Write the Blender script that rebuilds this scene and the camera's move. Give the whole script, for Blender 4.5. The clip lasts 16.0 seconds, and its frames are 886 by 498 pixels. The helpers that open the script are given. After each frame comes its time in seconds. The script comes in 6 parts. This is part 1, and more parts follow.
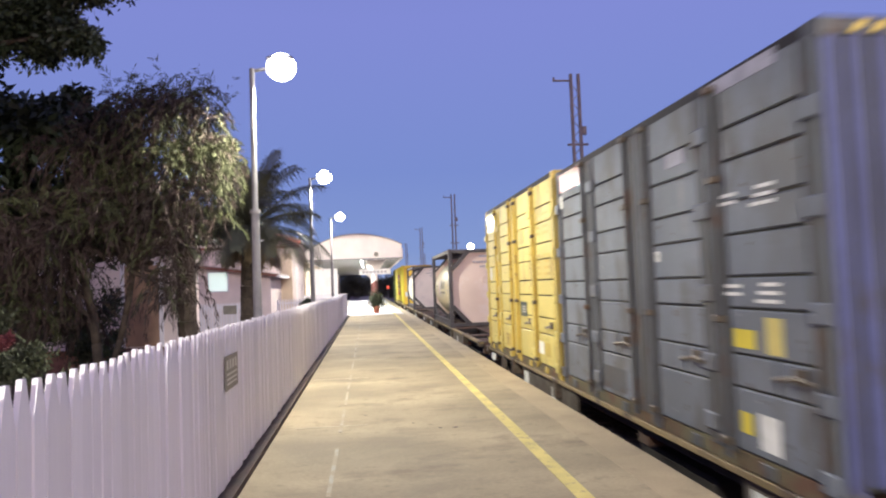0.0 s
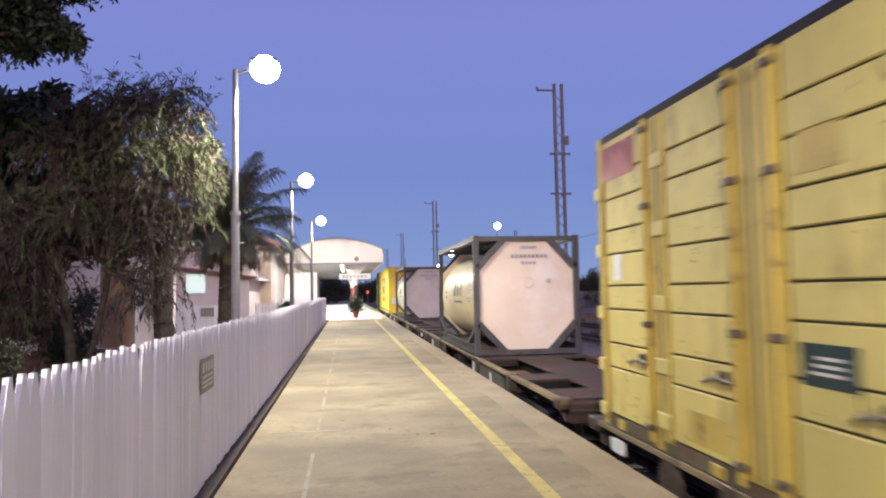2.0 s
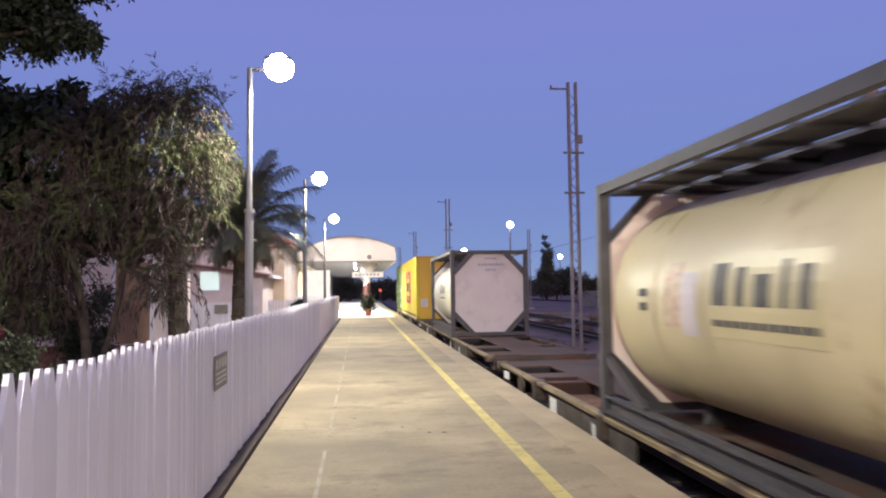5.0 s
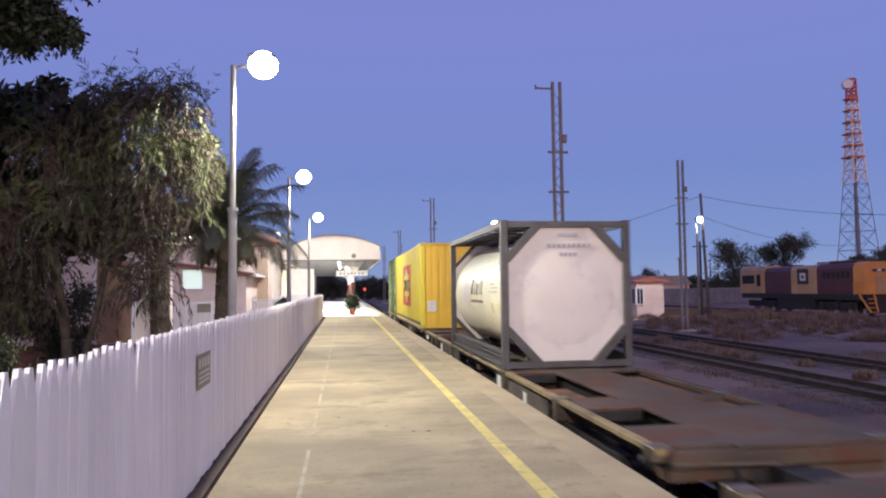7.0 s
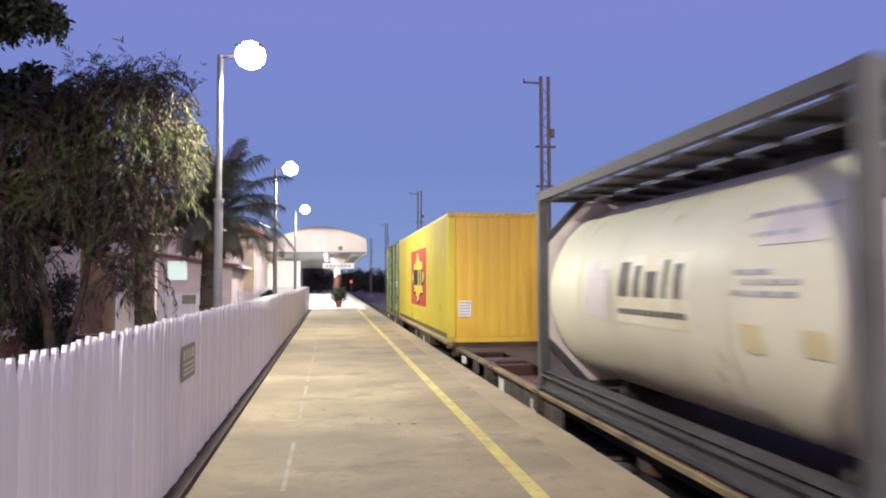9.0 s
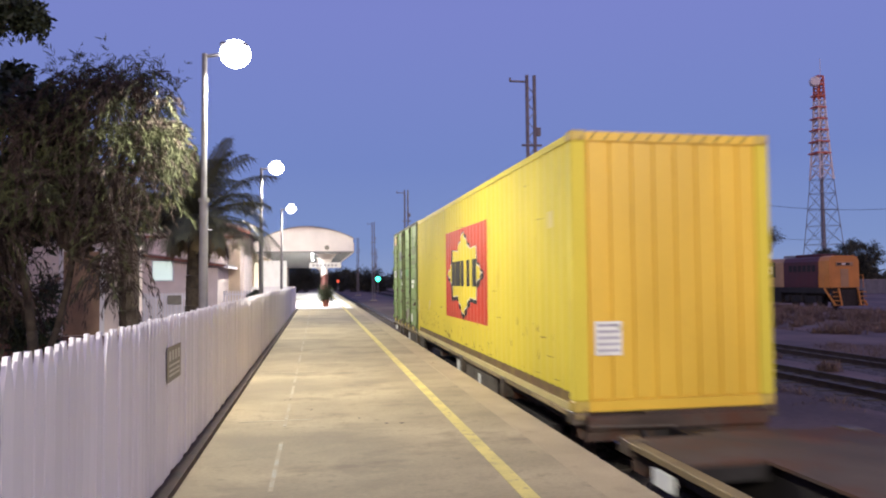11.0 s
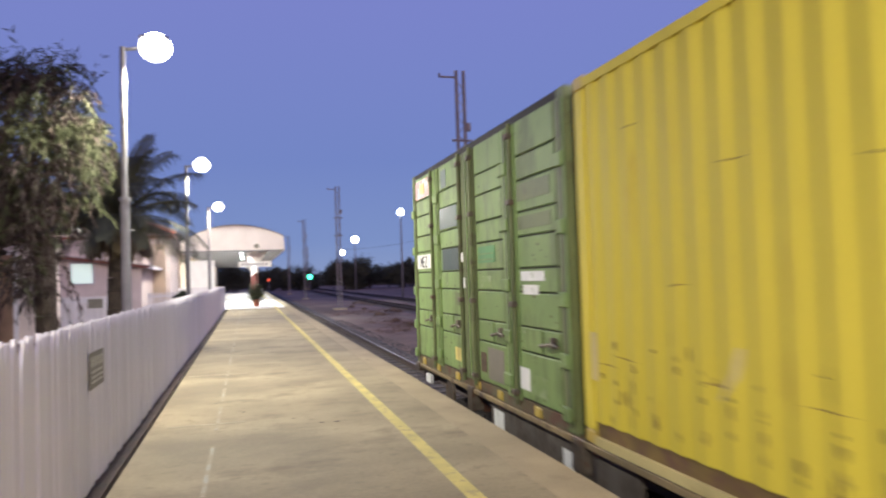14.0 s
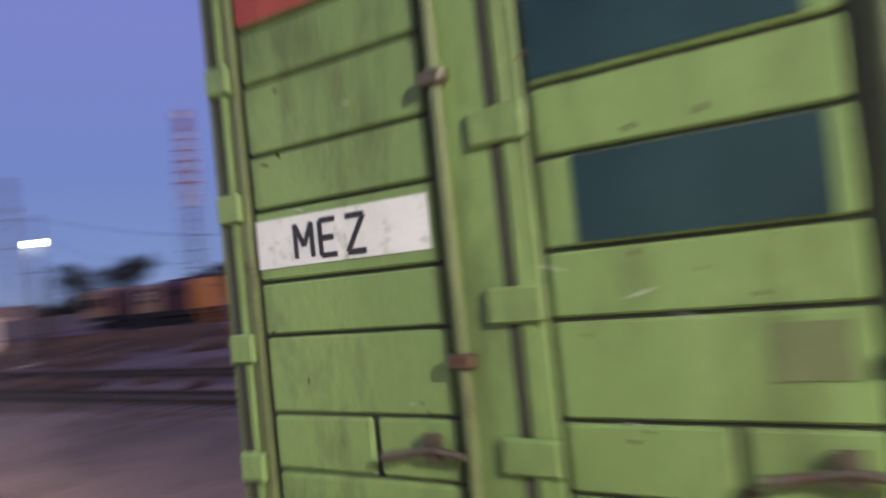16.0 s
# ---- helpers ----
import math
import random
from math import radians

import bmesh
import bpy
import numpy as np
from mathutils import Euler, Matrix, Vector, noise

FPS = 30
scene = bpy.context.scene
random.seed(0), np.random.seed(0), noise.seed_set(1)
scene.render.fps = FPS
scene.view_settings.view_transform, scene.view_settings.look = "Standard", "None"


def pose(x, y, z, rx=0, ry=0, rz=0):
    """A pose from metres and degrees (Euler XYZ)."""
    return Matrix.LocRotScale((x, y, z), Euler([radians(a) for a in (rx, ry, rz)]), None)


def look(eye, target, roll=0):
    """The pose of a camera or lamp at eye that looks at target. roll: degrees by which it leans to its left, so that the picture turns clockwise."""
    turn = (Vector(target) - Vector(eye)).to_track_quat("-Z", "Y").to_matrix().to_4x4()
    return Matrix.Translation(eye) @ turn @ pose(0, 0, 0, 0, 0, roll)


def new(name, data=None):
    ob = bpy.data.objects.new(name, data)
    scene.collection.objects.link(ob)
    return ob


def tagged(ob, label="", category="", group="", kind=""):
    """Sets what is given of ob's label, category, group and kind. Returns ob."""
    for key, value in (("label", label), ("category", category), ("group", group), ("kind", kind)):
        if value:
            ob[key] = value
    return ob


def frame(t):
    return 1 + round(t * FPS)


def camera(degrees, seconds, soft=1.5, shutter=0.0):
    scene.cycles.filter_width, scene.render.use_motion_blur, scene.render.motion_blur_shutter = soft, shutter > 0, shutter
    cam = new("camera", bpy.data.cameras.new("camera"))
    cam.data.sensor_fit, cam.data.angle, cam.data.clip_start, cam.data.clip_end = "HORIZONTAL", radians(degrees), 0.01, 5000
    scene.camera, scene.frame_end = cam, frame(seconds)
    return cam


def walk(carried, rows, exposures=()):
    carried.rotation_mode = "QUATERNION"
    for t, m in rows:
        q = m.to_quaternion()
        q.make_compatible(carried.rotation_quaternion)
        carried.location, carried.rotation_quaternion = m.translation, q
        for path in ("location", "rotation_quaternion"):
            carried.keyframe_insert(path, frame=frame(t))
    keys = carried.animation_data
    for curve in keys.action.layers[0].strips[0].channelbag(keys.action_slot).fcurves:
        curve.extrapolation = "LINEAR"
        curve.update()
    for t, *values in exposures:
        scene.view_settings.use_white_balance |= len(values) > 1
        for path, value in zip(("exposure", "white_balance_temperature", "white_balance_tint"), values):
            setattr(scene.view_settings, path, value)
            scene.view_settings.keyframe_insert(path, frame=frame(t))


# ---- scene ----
cam = camera(64.4, 16.0, soft=2.0, shutter=1.0)
PATH = [
    (0.0, pose(0, 0, 1.55, 92.90, 2.16, -6.12)),
    (0.5, pose(0, 0, 1.55, 92.75, 1.22, -5.72)),
    (1.0, pose(0, 0, 1.55, 92.76, 1.50, -6.50)),
    (1.5, pose(0, 0, 1.55, 93.12, 1.38, -7.49)),
    (2.0, pose(0, 0, 1.55, 93.36, 1.05, -7.75)),
    (2.5, pose(0, 0, 1.55, 93.32, 0.77, -6.54)),
    (3.0, pose(0, 0, 1.55, 93.38, 1.59, -5.09)),
    (3.5, pose(0, 0, 1.55, 93.42, 1.30, -5.08)),
    (4.0, pose(0, 0, 1.55, 93.38, 1.15, -5.62)),
    (6.5, pose(0, 0, 1.55, 93.15, 0.49, -7.78)),
    (7.0, pose(0, 0, 1.55, 93.15, 0.70, -7.99)),
    (7.5, pose(0, 0, 1.55, 93.24, 0.56, -8.23)),
    (8.0, pose(0, 0, 1.55, 92.92, 0.03, -8.46)),
    (8.5, pose(0, 0, 1.55, 92.72, 0.37, -8.71)),
    (9.0, pose(0, 0, 1.55, 92.60, 0.20, -9.08)),
    (11.5, pose(0, 0, 1.55, 92.49, 0.77, -10.43)),
    (12.0, pose(0, 0, 1.55, 92.61, 0.93, -10.87)),
    (12.5, pose(0, 0, 1.55, 92.50, 0.79, -11.74)),
    (13.0, pose(0, 0, 1.55, 92.42, 0.84, -12.54)),
    (13.5, pose(0, 0, 1.55, 92.08, 1.14, -13.35)),
    (14.0, pose(0, 0, 1.55, 92.03, 1.85, -15.56)),
    (14.5, pose(0, 0, 1.55, 92.01, 2.08, -18.89)),
    (14.8, pose(0, 0, 1.55, 92.10, 2.05, -20.53)),
    (15.0, pose(0.05, 0, 1.55, 92.05, 2.40, -22.22)),
    (15.2, pose(0.12, 0, 1.55, 92.00, 2.97, -25.46)),
    (15.5, pose(0.23, 0, 1.55, 91.63, 3.80, -36.42)),
    (15.6, pose(0.27, 0, 1.55, 91.75, 4.09, -39.27)),
    (15.8, pose(0.36, 0, 1.55, 92.00, 4.70, -47.39)),
    (16.0, pose(0.45, 0, 1.55, 91.82, 6.02, -57.64)),
]
walk(cam, PATH, exposures=((0.0, 0.1), (4.0, 0.04), (9.0, 0.02), (11.5, -0.08), (16.0, -0.08)))

# ---- world: dusk sky, the sun is down ----
world = bpy.data.worlds.new("dusk")
scene.world = world
world.use_nodes = True
wn, wl = world.node_tree.nodes, world.node_tree.links
coord = wn.new("ShaderNodeTexCoord")
split = wn.new("ShaderNodeSeparateXYZ")
ramp = wn.new("ShaderNodeValToRGB")
wl.new(coord.outputs["Generated"], split.inputs[0])
wl.new(split.outputs["Z"], ramp.inputs[0])
# pink afterglow low in the sky where the sun went down, behind the camera
glow_y, glow_z, glow_mul, glow_mix = (wn.new("ShaderNodeMapRange"), wn.new("ShaderNodeMapRange"), wn.new("ShaderNodeMath"), wn.new("ShaderNodeMix"))
glow_y.interpolation_type = glow_z.interpolation_type = "SMOOTHSTEP"
for sock, value in zip(glow_y.inputs[1:5], (0.1, -0.95, 0.0, 1.0)):
    sock.default_value = value
for sock, value in zip(glow_z.inputs[1:5], (0.02, 0.55, 1.0, 0.0)):
    sock.default_value = value
glow_mul.operation, glow_mix.data_type = "MULTIPLY", "RGBA"
wl.new(split.outputs["Y"], glow_y.inputs[0])
wl.new(split.outputs["Z"], glow_z.inputs[0])
wl.new(glow_y.outputs[0], glow_mul.inputs[0])
wl.new(glow_z.outputs[0], glow_mul.inputs[1])
wl.new(glow_mul.outputs[0], glow_mix.inputs[0])
wl.new(ramp.outputs[0], glow_mix.inputs[6])
glow_mix.inputs[7].default_value = (1.75, 1.12, 1.0, 1)
wl.new(glow_mix.outputs[2], wn["Background"].inputs["Color"])
stops = ramp.color_ramp.elements
stops[0].position, stops[0].color = 0.0, (0.27, 0.35, 0.59, 1)
stops[1].position, stops[1].color = 1.0, (0.12, 0.13, 0.36, 1)
for at, c in ((0.05, (0.212, 0.30, 0.59)), (0.16, (0.182, 0.254, 0.588)), (0.36, (0.206, 0.244, 0.622))):
    e = stops.new(at)
    e.color = (*c, 1)
wn["Background"].inputs["Strength"].default_value = 1.0

LAMPS_Y = (-6.0, 11.3, 22.6, 35.4)
LAMP_X, LAMP_Z = -1.27, 5.1


def area_lamp(name, x, y, z, w, h, power, colour=(1.0, 0.93, 0.80)):
    data = bpy.data.lights.new(name, "AREA")
    data.shape, data.size, data.size_y, data.energy, data.color = "RECTANGLE", w, h, power, colour
    ob = new(name, data)
    ob.location = (x, y, z)
    return ob


for ly in LAMPS_Y:
    data = bpy.data.lights.new("platform_lamp_light", "SPOT")
    data.energy, data.color, data.shadow_soft_size = (4900 if ly < 0 else 1780), (0.98, 0.94, 0.79), 0.16
    data.spot_size, data.spot_blend = (radians(179), 0.06) if ly > 30 or ly < 0 else (radians(173), 0.3) if ly > 20 else (radians(166), 0.45)
    new("platform_lamp_light", data).location = (LAMP_X, ly, LAMP_Z - 0.28)
for ly in (44.0, 49.0, 55.0, 68.0, 82.0):
    area_lamp("canopy_tube_light", -0.3, ly, 3.1, 0.2, 1.2, 560, (0.95, 1.0, 0.97))
# the first spot, at y -9.6, is added out of view to brighten the train
for lx, ly, lz, watts, aim in ((9.3, -9.6, 8.6, 3800, (-0.62, 0.6, -0.45)), (26.5, 48.6, 6.2, 800, (0.8, 0.3, -0.5)), (26.0, 49.3, 6.2, 2300, (-0.15, 0.8, -0.45)), (17.4, 80.5, 8.6, 2200, (-0.25, -0.7, -0.6))):
    data = bpy.data.lights.new("yard_lamp_light", "SPOT")
    data.energy, data.color, data.shadow_soft_size = watts, (1.0, 0.95, 0.9), 0.2
    data.spot_size, data.spot_blend = radians(84), 0.5
    new("yard_lamp_light", data).matrix_world = look((lx, ly, lz), Vector((lx, ly, lz)) + Vector(aim))


# ---- materials ----
def mat(name, col, rough=0.6, metal=0.0, var=0.15, scale=3.0, bump=0.15, bscale=50.0, dirt=None, stretch=(1, 1, 1), rand=0.0, dirt2=None):
    """A painted, worn or natural surface: two scales of grain, stains (colour, share, scale) and relief."""
    m = bpy.data.materials.new(name)
    m.use_nodes = True
    n, l = m.node_tree.nodes, m.node_tree.links
    b = n["Principled BSDF"]
    tc = n.new("ShaderNodeTexCoord")
    mp = n.new("ShaderNodeMapping")
    mp.inputs["Scale"].default_value = stretch
    l.new(tc.outputs["Object"], mp.inputs[0])

    def noise_node(s, detail=4):
        t = n.new("ShaderNodeTexNoise")
        t.inputs["Scale"].default_value, t.inputs["Detail"].default_value = s, detail
        l.new(mp.outputs[0], t.inputs["Vector"])
        return t

    def mix(fac, a, c, mode="MIX"):
        x = n.new("ShaderNodeMix")
        x.data_type, x.blend_type = "RGBA", mode
        for sock, v in ((x.inputs[0], fac), (x.inputs[6], a), (x.inputs[7], c)):
            if hasattr(v, "links"):
                l.new(v, sock)
            else:
                sock.default_value = v
        return x.outputs[2]

    def ramped(src, lo, hi):
        r = n.new("ShaderNodeMapRange")
        r.inputs[1].default_value, r.inputs[2].default_value = lo, hi
        l.new(src, r.inputs[0])
        return r.outputs[0]

    big, fine = noise_node(scale), noise_node(bscale, 6)
    dark = tuple(max(0, c * (1 - var)) for c in col) + (1,)
    light = tuple(min(1, c * (1 + var)) for c in col) + (1,)
    colour = mix(ramped(big.outputs[0], 0.35, 0.65), dark, light)
    grain = mix(ramped(fine.outputs[0], 0.3, 0.7), (1 - var * 0.7,) * 3 + (1,), (1, 1, 1, 1))
    colour = mix(1.0, colour, grain, "MULTIPLY")
    if rand:
        info = n.new("ShaderNodeObjectInfo")
        rr = n.new("ShaderNodeMapRange")
        rr.inputs[3].default_value, rr.inputs[4].default_value = 1 - rand, 1.0
        l.new(info.outputs["Random"], rr.inputs[0])
        cc = n.new("ShaderNodeCombineColor")
        for k in range(3):
            l.new(rr.outputs[0], cc.inputs[k])
        colour = mix(1.0, colour, cc.outputs[0], "MULTIPLY")
    for layer in (dirt, dirt2):
        if not layer:
            continue
        dcol, share, dscale = layer
        d = noise_node(dscale, 8)
        d.inputs["Roughness"].default_value = 0.65
        colour = mix(ramped(d.outputs[0], 0.72 - share, 0.86 - share), colour, (*dcol, 1))
    l.new(colour, b.inputs["Base Color"])
    rg = n.new("ShaderNodeMapRange")
    rg.inputs[3].default_value, rg.inputs[4].default_value = max(0.05, rough - 0.12), min(1, rough + 0.12)
    l.new(big.outputs[0], rg.inputs[0])
    l.new(rg.outputs[0], b.inputs["Roughness"])
    b.inputs["Metallic"].default_value = metal
    if bump:
        bp = n.new("ShaderNodeBump")
        bp.inputs["Strength"].default_value, bp.inputs["Distance"].default_value = bump, 0.01
        l.new(fine.outputs[0], bp.inputs["Height"])
        l.new(bp.outputs[0], b.inputs["Normal"])
    return m


def glow(name, col, strength):
    m = bpy.data.materials.new(name)
    m.use_nodes = True
    b = m.node_tree.nodes["Principled BSDF"]
    b.inputs["Base Color"].default_value = (*col, 1)
    b.inputs["Emission Color"].default_value = (*col, 1)
    b.inputs["Emission Strength"].default_value = strength
    return m


def pane(name, col):
    m = bpy.data.materials.new(name)
    m.use_nodes = True
    b = m.node_tree.nodes["Principled BSDF"]
    b.inputs["Base Color"].default_value = (*col, 1)
    b.inputs["Roughness"].default_value = 0.08
    return m


RUST = (0.12, 0.06, 0.035)
GRIME = (0.10, 0.085, 0.06)
CONCRETE = mat("worn tan concrete", (0.365, 0.29, 0.182), 0.85, var=0.24, scale=0.8, bump=0.6, bscale=35, dirt=((0.235, 0.185, 0.12), 0.21, 1.3), stretch=(0.7, 1, 1), dirt2=((0.25, 0.20, 0.125), 0.17, 8))
COPING = mat("tan coping", (0.40, 0.312, 0.195), 0.85, var=0.15, scale=1.2, bump=0.4, bscale=40, dirt=((0.25, 0.19, 0.12), 0.16, 1.5))
PATCH = mat("pale concrete patch", (0.50, 0.42, 0.29), 0.85, var=0.2, scale=2, bump=0.4)
YELLOW_LINE = mat("worn yellow line", (0.64, 0.52, 0.17), 0.7, var=0.15, scale=2, bump=0.3, dirt=((0.38, 0.29, 0.15), 0.2, 9))
CHALK = mat("faded white line", (0.58, 0.52, 0.40), 0.8, var=0.25, scale=5, bump=0.3, dirt=((0.36, 0.29, 0.19), 0.36, 5))
WHITE_PAINT = mat("white fence paint", (0.73, 0.70, 0.77), 0.5, var=0.06, scale=2, bump=0.12, rand=0.16, dirt=((0.5, 0.46, 0.46), 0.13, 7), stretch=(1, 1, 0.10))
# this dark base also holds the shade below the fence
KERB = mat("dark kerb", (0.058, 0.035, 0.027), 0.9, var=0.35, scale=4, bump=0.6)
GALV = mat("galvanised steel", (0.23, 0.225, 0.24), 0.6, 0.0, var=0.15, scale=4, bump=0.1)
GREY_STEEL = mat("weathered grey steel", (0.26, 0.26, 0.28), 0.6, 0.3, var=0.2, scale=3)
MAST_STEEL = mat("pale galvanised mast steel", (0.25, 0.235, 0.24), 0.6, 0.1, var=0.15, scale=3)
DIRT = mat("dry yard dirt", (0.235, 0.15, 0.122), 0.95, var=0.35, scale=0.25, bump=0.8, bscale=8, dirt=((0.25, 0.19, 0.15), 0.2, 0.12))
GARDEN = mat("garden soil", (0.12, 0.09, 0.065), 0.95, var=0.3, scale=1, bump=0.8, bscale=12)
BALLAST = mat("dark ballast", (0.125, 0.108, 0.105), 0.95, var=0.5, scale=14, bump=1.0, bscale=26)
DUSTY_BALLAST = mat("dusty ballast", (0.17, 0.125, 0.105), 0.95, var=0.45, scale=9, bump=1.0, bscale=24)
# rust, darkened further by the shade of the rail's side faces
OLD_RAIL = mat("dark rusty rail with shaded faces", (0.05, 0.03, 0.025), 0.8, 0.1, var=0.3, scale=5)
RAIL = mat("rail steel", (0.16, 0.12, 0.10), 0.5, 0.6, var=0.2, scale=4)
RAIL_TOP = mat("worn rail head", (0.36, 0.34, 0.33), 0.42, 0.9, var=0.1, scale=4, bump=0.05)
SLEEPER = mat("old sleeper", (0.15, 0.125, 0.108), 0.9, var=0.3, scale=5)
GRASS = mat("dry grass", (0.25, 0.17, 0.13), 0.9, var=0.3, scale=2, bump=0)
LEAF = mat("green leaf", (0.052, 0.062, 0.028), 0.85, var=0.4, scale=0.8, bump=0)
# paler than the near dark leaf: distance haze is put into the colour
FAR_LEAF = mat("far leaf paled for haze", (0.075, 0.084, 0.055), 0.8, var=0.35, scale=0.5, bump=0)
RAIL_DIRTY = mat("rusty floor rail", (0.12, 0.105, 0.055), 0.7, var=0.3, scale=2, bump=0.2, dirt=(RUST, 0.26, 3))
LEAF_SPRAY = mat("yellow-green drooping leaf", (0.058, 0.065, 0.026), 0.85, var=0.4, scale=0.8, bump=0)
LEAF_DARK = mat("dark leaf", (0.03, 0.045, 0.02), 0.6, var=0.4, scale=0.8, bump=0)
LEAF_RED = mat("dry reddish leaf and dim spray", (0.050, 0.033, 0.029), 0.9, var=0.35, scale=0.8, bump=0)
RED_BLOOM = mat("dark red bloom", (0.10, 0.015, 0.02), 0.8, var=0.3, scale=2, bump=0)
FROND = mat("palm frond", (0.10, 0.105, 0.065), 0.65, var=0.35, scale=1.2, bump=0)
DRY_FROND = mat("dry frond", (0.15, 0.11, 0.06), 0.7, var=0.3, scale=1.2, bump=0)
OLD_POLE = mat("weathered grey pole", (0.15, 0.135, 0.13), 0.9, var=0.25, scale=5, bump=0.4)
BARK = mat("bark", (0.062, 0.047, 0.037), 0.95, var=0.35, scale=6, bump=0.9, bscale=20)
PINK_WALL = mat("pale pink weatherboard", (0.66, 0.56, 0.55), 0.7, var=0.08, scale=1.5, bump=0.15)
CREAM_WALL = mat("cream boarding", (0.62, 0.50, 0.38), 0.7, var=0.1, scale=1.5, bump=0.15)
BROWN_DOOR = mat("brown door", (0.26, 0.16, 0.11), 0.6, var=0.15, scale=3)
RED_TRIM = mat("dull red trim", (0.22, 0.07, 0.05), 0.6, var=0.15, scale=3)
BRICK = mat("brick base", (0.19, 0.10, 0.075), 0.9, var=0.3, scale=6, bump=0.5)
ROOF_IRON = mat("grey roof iron", (0.30, 0.28, 0.28), 0.5, 0.4, var=0.2, scale=1)
CANOPY_WHITE = mat("white canopy boarding", (0.80, 0.74, 0.71), 0.6, var=0.06, scale=1, bump=0.1)
SOFFIT = mat("grey corrugated soffit", (0.20, 0.20, 0.21), 0.5, var=0.1, scale=2)
SIGN_GREY = mat("grey metal sign", (0.22, 0.20, 0.17), 0.5, 0.2, var=0.1, scale=5)
SIGN_WHITE = mat("white sign face", (0.8, 0.8, 0.8), 0.5, var=0.04, scale=3, bump=0.03)
SIGN_PALE = mat("pale print", (0.55, 0.53, 0.48), 0.6, var=0.1, scale=4, bump=0.03)
BLACK_PRINT = mat("black print", (0.025, 0.025, 0.03), 0.6, var=0.2, scale=4, bump=0.03)
TERRACOTTA = mat("terracotta pot", (0.35, 0.12, 0.07), 0.8, var=0.2, scale=6)
POST_RED = mat("dark red post", (0.12, 0.03, 0.025), 0.5, var=0.15, scale=4)
C_YELLOW = mat("faded yellow container paint", (0.62, 0.52, 0.16), 0.55, var=0.14, scale=1.2, bump=0.12, dirt=((0.36, 0.27, 0.09), 0.18, 2.6), stretch=(1, 1, 0.35))
C_YELLOW_POST = mat("ochre container posts", (0.52, 0.38, 0.08), 0.5, var=0.15, scale=1.5, bump=0.12, dirt=(RUST, 0.14, 4))
C_GREY = mat("faded grey container paint", (0.155, 0.175, 0.21), 0.55, var=0.18, scale=1.2, bump=0.12, dirt=((0.10, 0.10, 0.105), 0.25, 2.2), dirt2=((0.26, 0.26, 0.27), 0.12, 1.6), stretch=(1, 1, 0.5))
C_BLUE_END = mat("faded blue container end", (0.058, 0.068, 0.165), 0.6, var=0.2, scale=1.5, bump=0.12, dirt=((0.05, 0.05, 0.09), 0.18, 2.5))
PRINT_FAINT = mat("faint grey-blue print", (0.40, 0.39, 0.45), 0.6, var=0.2, scale=6, bump=0.03)
C_PALE_GREEN = mat("scraped pale green paint", (0.30, 0.36, 0.20), 0.6, var=0.2, scale=4, bump=0.1, dirt=((0.185, 0.268, 0.088), 0.32, 5))
CHIP = mat("rusty chip", (0.10, 0.062, 0.04), 0.85, var=0.35, scale=9)
SCRATCH = mat("pale scratch", (0.52, 0.52, 0.47), 0.6, var=0.2, scale=9)
SCRAPE = mat("brown stain", (0.30, 0.21, 0.04), 0.8, var=0.3, scale=6)
C_GREY_POST = mat("dark grey container posts", (0.088, 0.092, 0.10), 0.6, var=0.2, scale=1.5, bump=0.12, dirt=((0.085, 0.055, 0.042), 0.2, 3))
C_GREEN = mat("faded green container paint", (0.198, 0.295, 0.096), 0.55, var=0.16, scale=1.0, bump=0.10, dirt=((0.12, 0.165, 0.055), 0.22, 2.6), stretch=(1, 1, 0.35))
C_GREEN_POST = mat("olive container posts", (0.135, 0.162, 0.066), 0.55, var=0.2, scale=1.5, bump=0.12, dirt=((0.085, 0.072, 0.04), 0.17, 4))
C_ORANGE = mat("golden yellow container paint", (0.64, 0.525, 0.05), 0.62, var=0.07, scale=0.9, bump=0.06, dirt=((0.53, 0.40, 0.04), 0.12, 2.6), stretch=(1, 1, 0.4))
C_END = mat("orange container end paint", (0.72, 0.46, 0.05), 0.45, var=0.08, scale=0.9, bump=0.06, dirt=((0.45, 0.2, 0.03), 0.08, 2.6), stretch=(1, 1, 0.4))
RAIL_CREAM = mat("cream bottom rail", (0.60, 0.50, 0.22), 0.5, var=0.15, scale=1.2, dirt=((0.25, 0.19, 0.08), 0.12, 3))
LOGO_RED = mat("red logo panel", (0.50, 0.055, 0.03), 0.45, var=0.08, scale=1.5, bump=0.05)
LOGO_YELLOW = mat("yellow logo paint", (0.66, 0.54, 0.05), 0.45, var=0.06, scale=1.5, bump=0.05)
GREY_PATCH = mat("slate paint patch", (0.016, 0.042, 0.044), 0.42, var=0.2, scale=2, bump=0.05)
GREEN_PATCH = mat("bright green patch", (0.09, 0.26, 0.09), 0.5, var=0.12, scale=2, bump=0.08)
RED_PATCH = mat("faded red plate", (0.36, 0.075, 0.05), 0.27, var=0.15, scale=2, bump=0.05)
GROOVE = mat("dirty groove", (0.045, 0.045, 0.03), 0.8, var=0.2, scale=4)
LOCK_STEEL = mat("worn lock steel", (0.13, 0.105, 0.08), 0.5, 0.4, var=0.25, scale=8, dirt=(RUST, 0.2, 12))
PLATE_WHITE = mat("white label plate", (0.75, 0.75, 0.72), 0.5, var=0.06, scale=4, bump=0.04, dirt=((0.40, 0.43, 0.34), 0.17, 7))
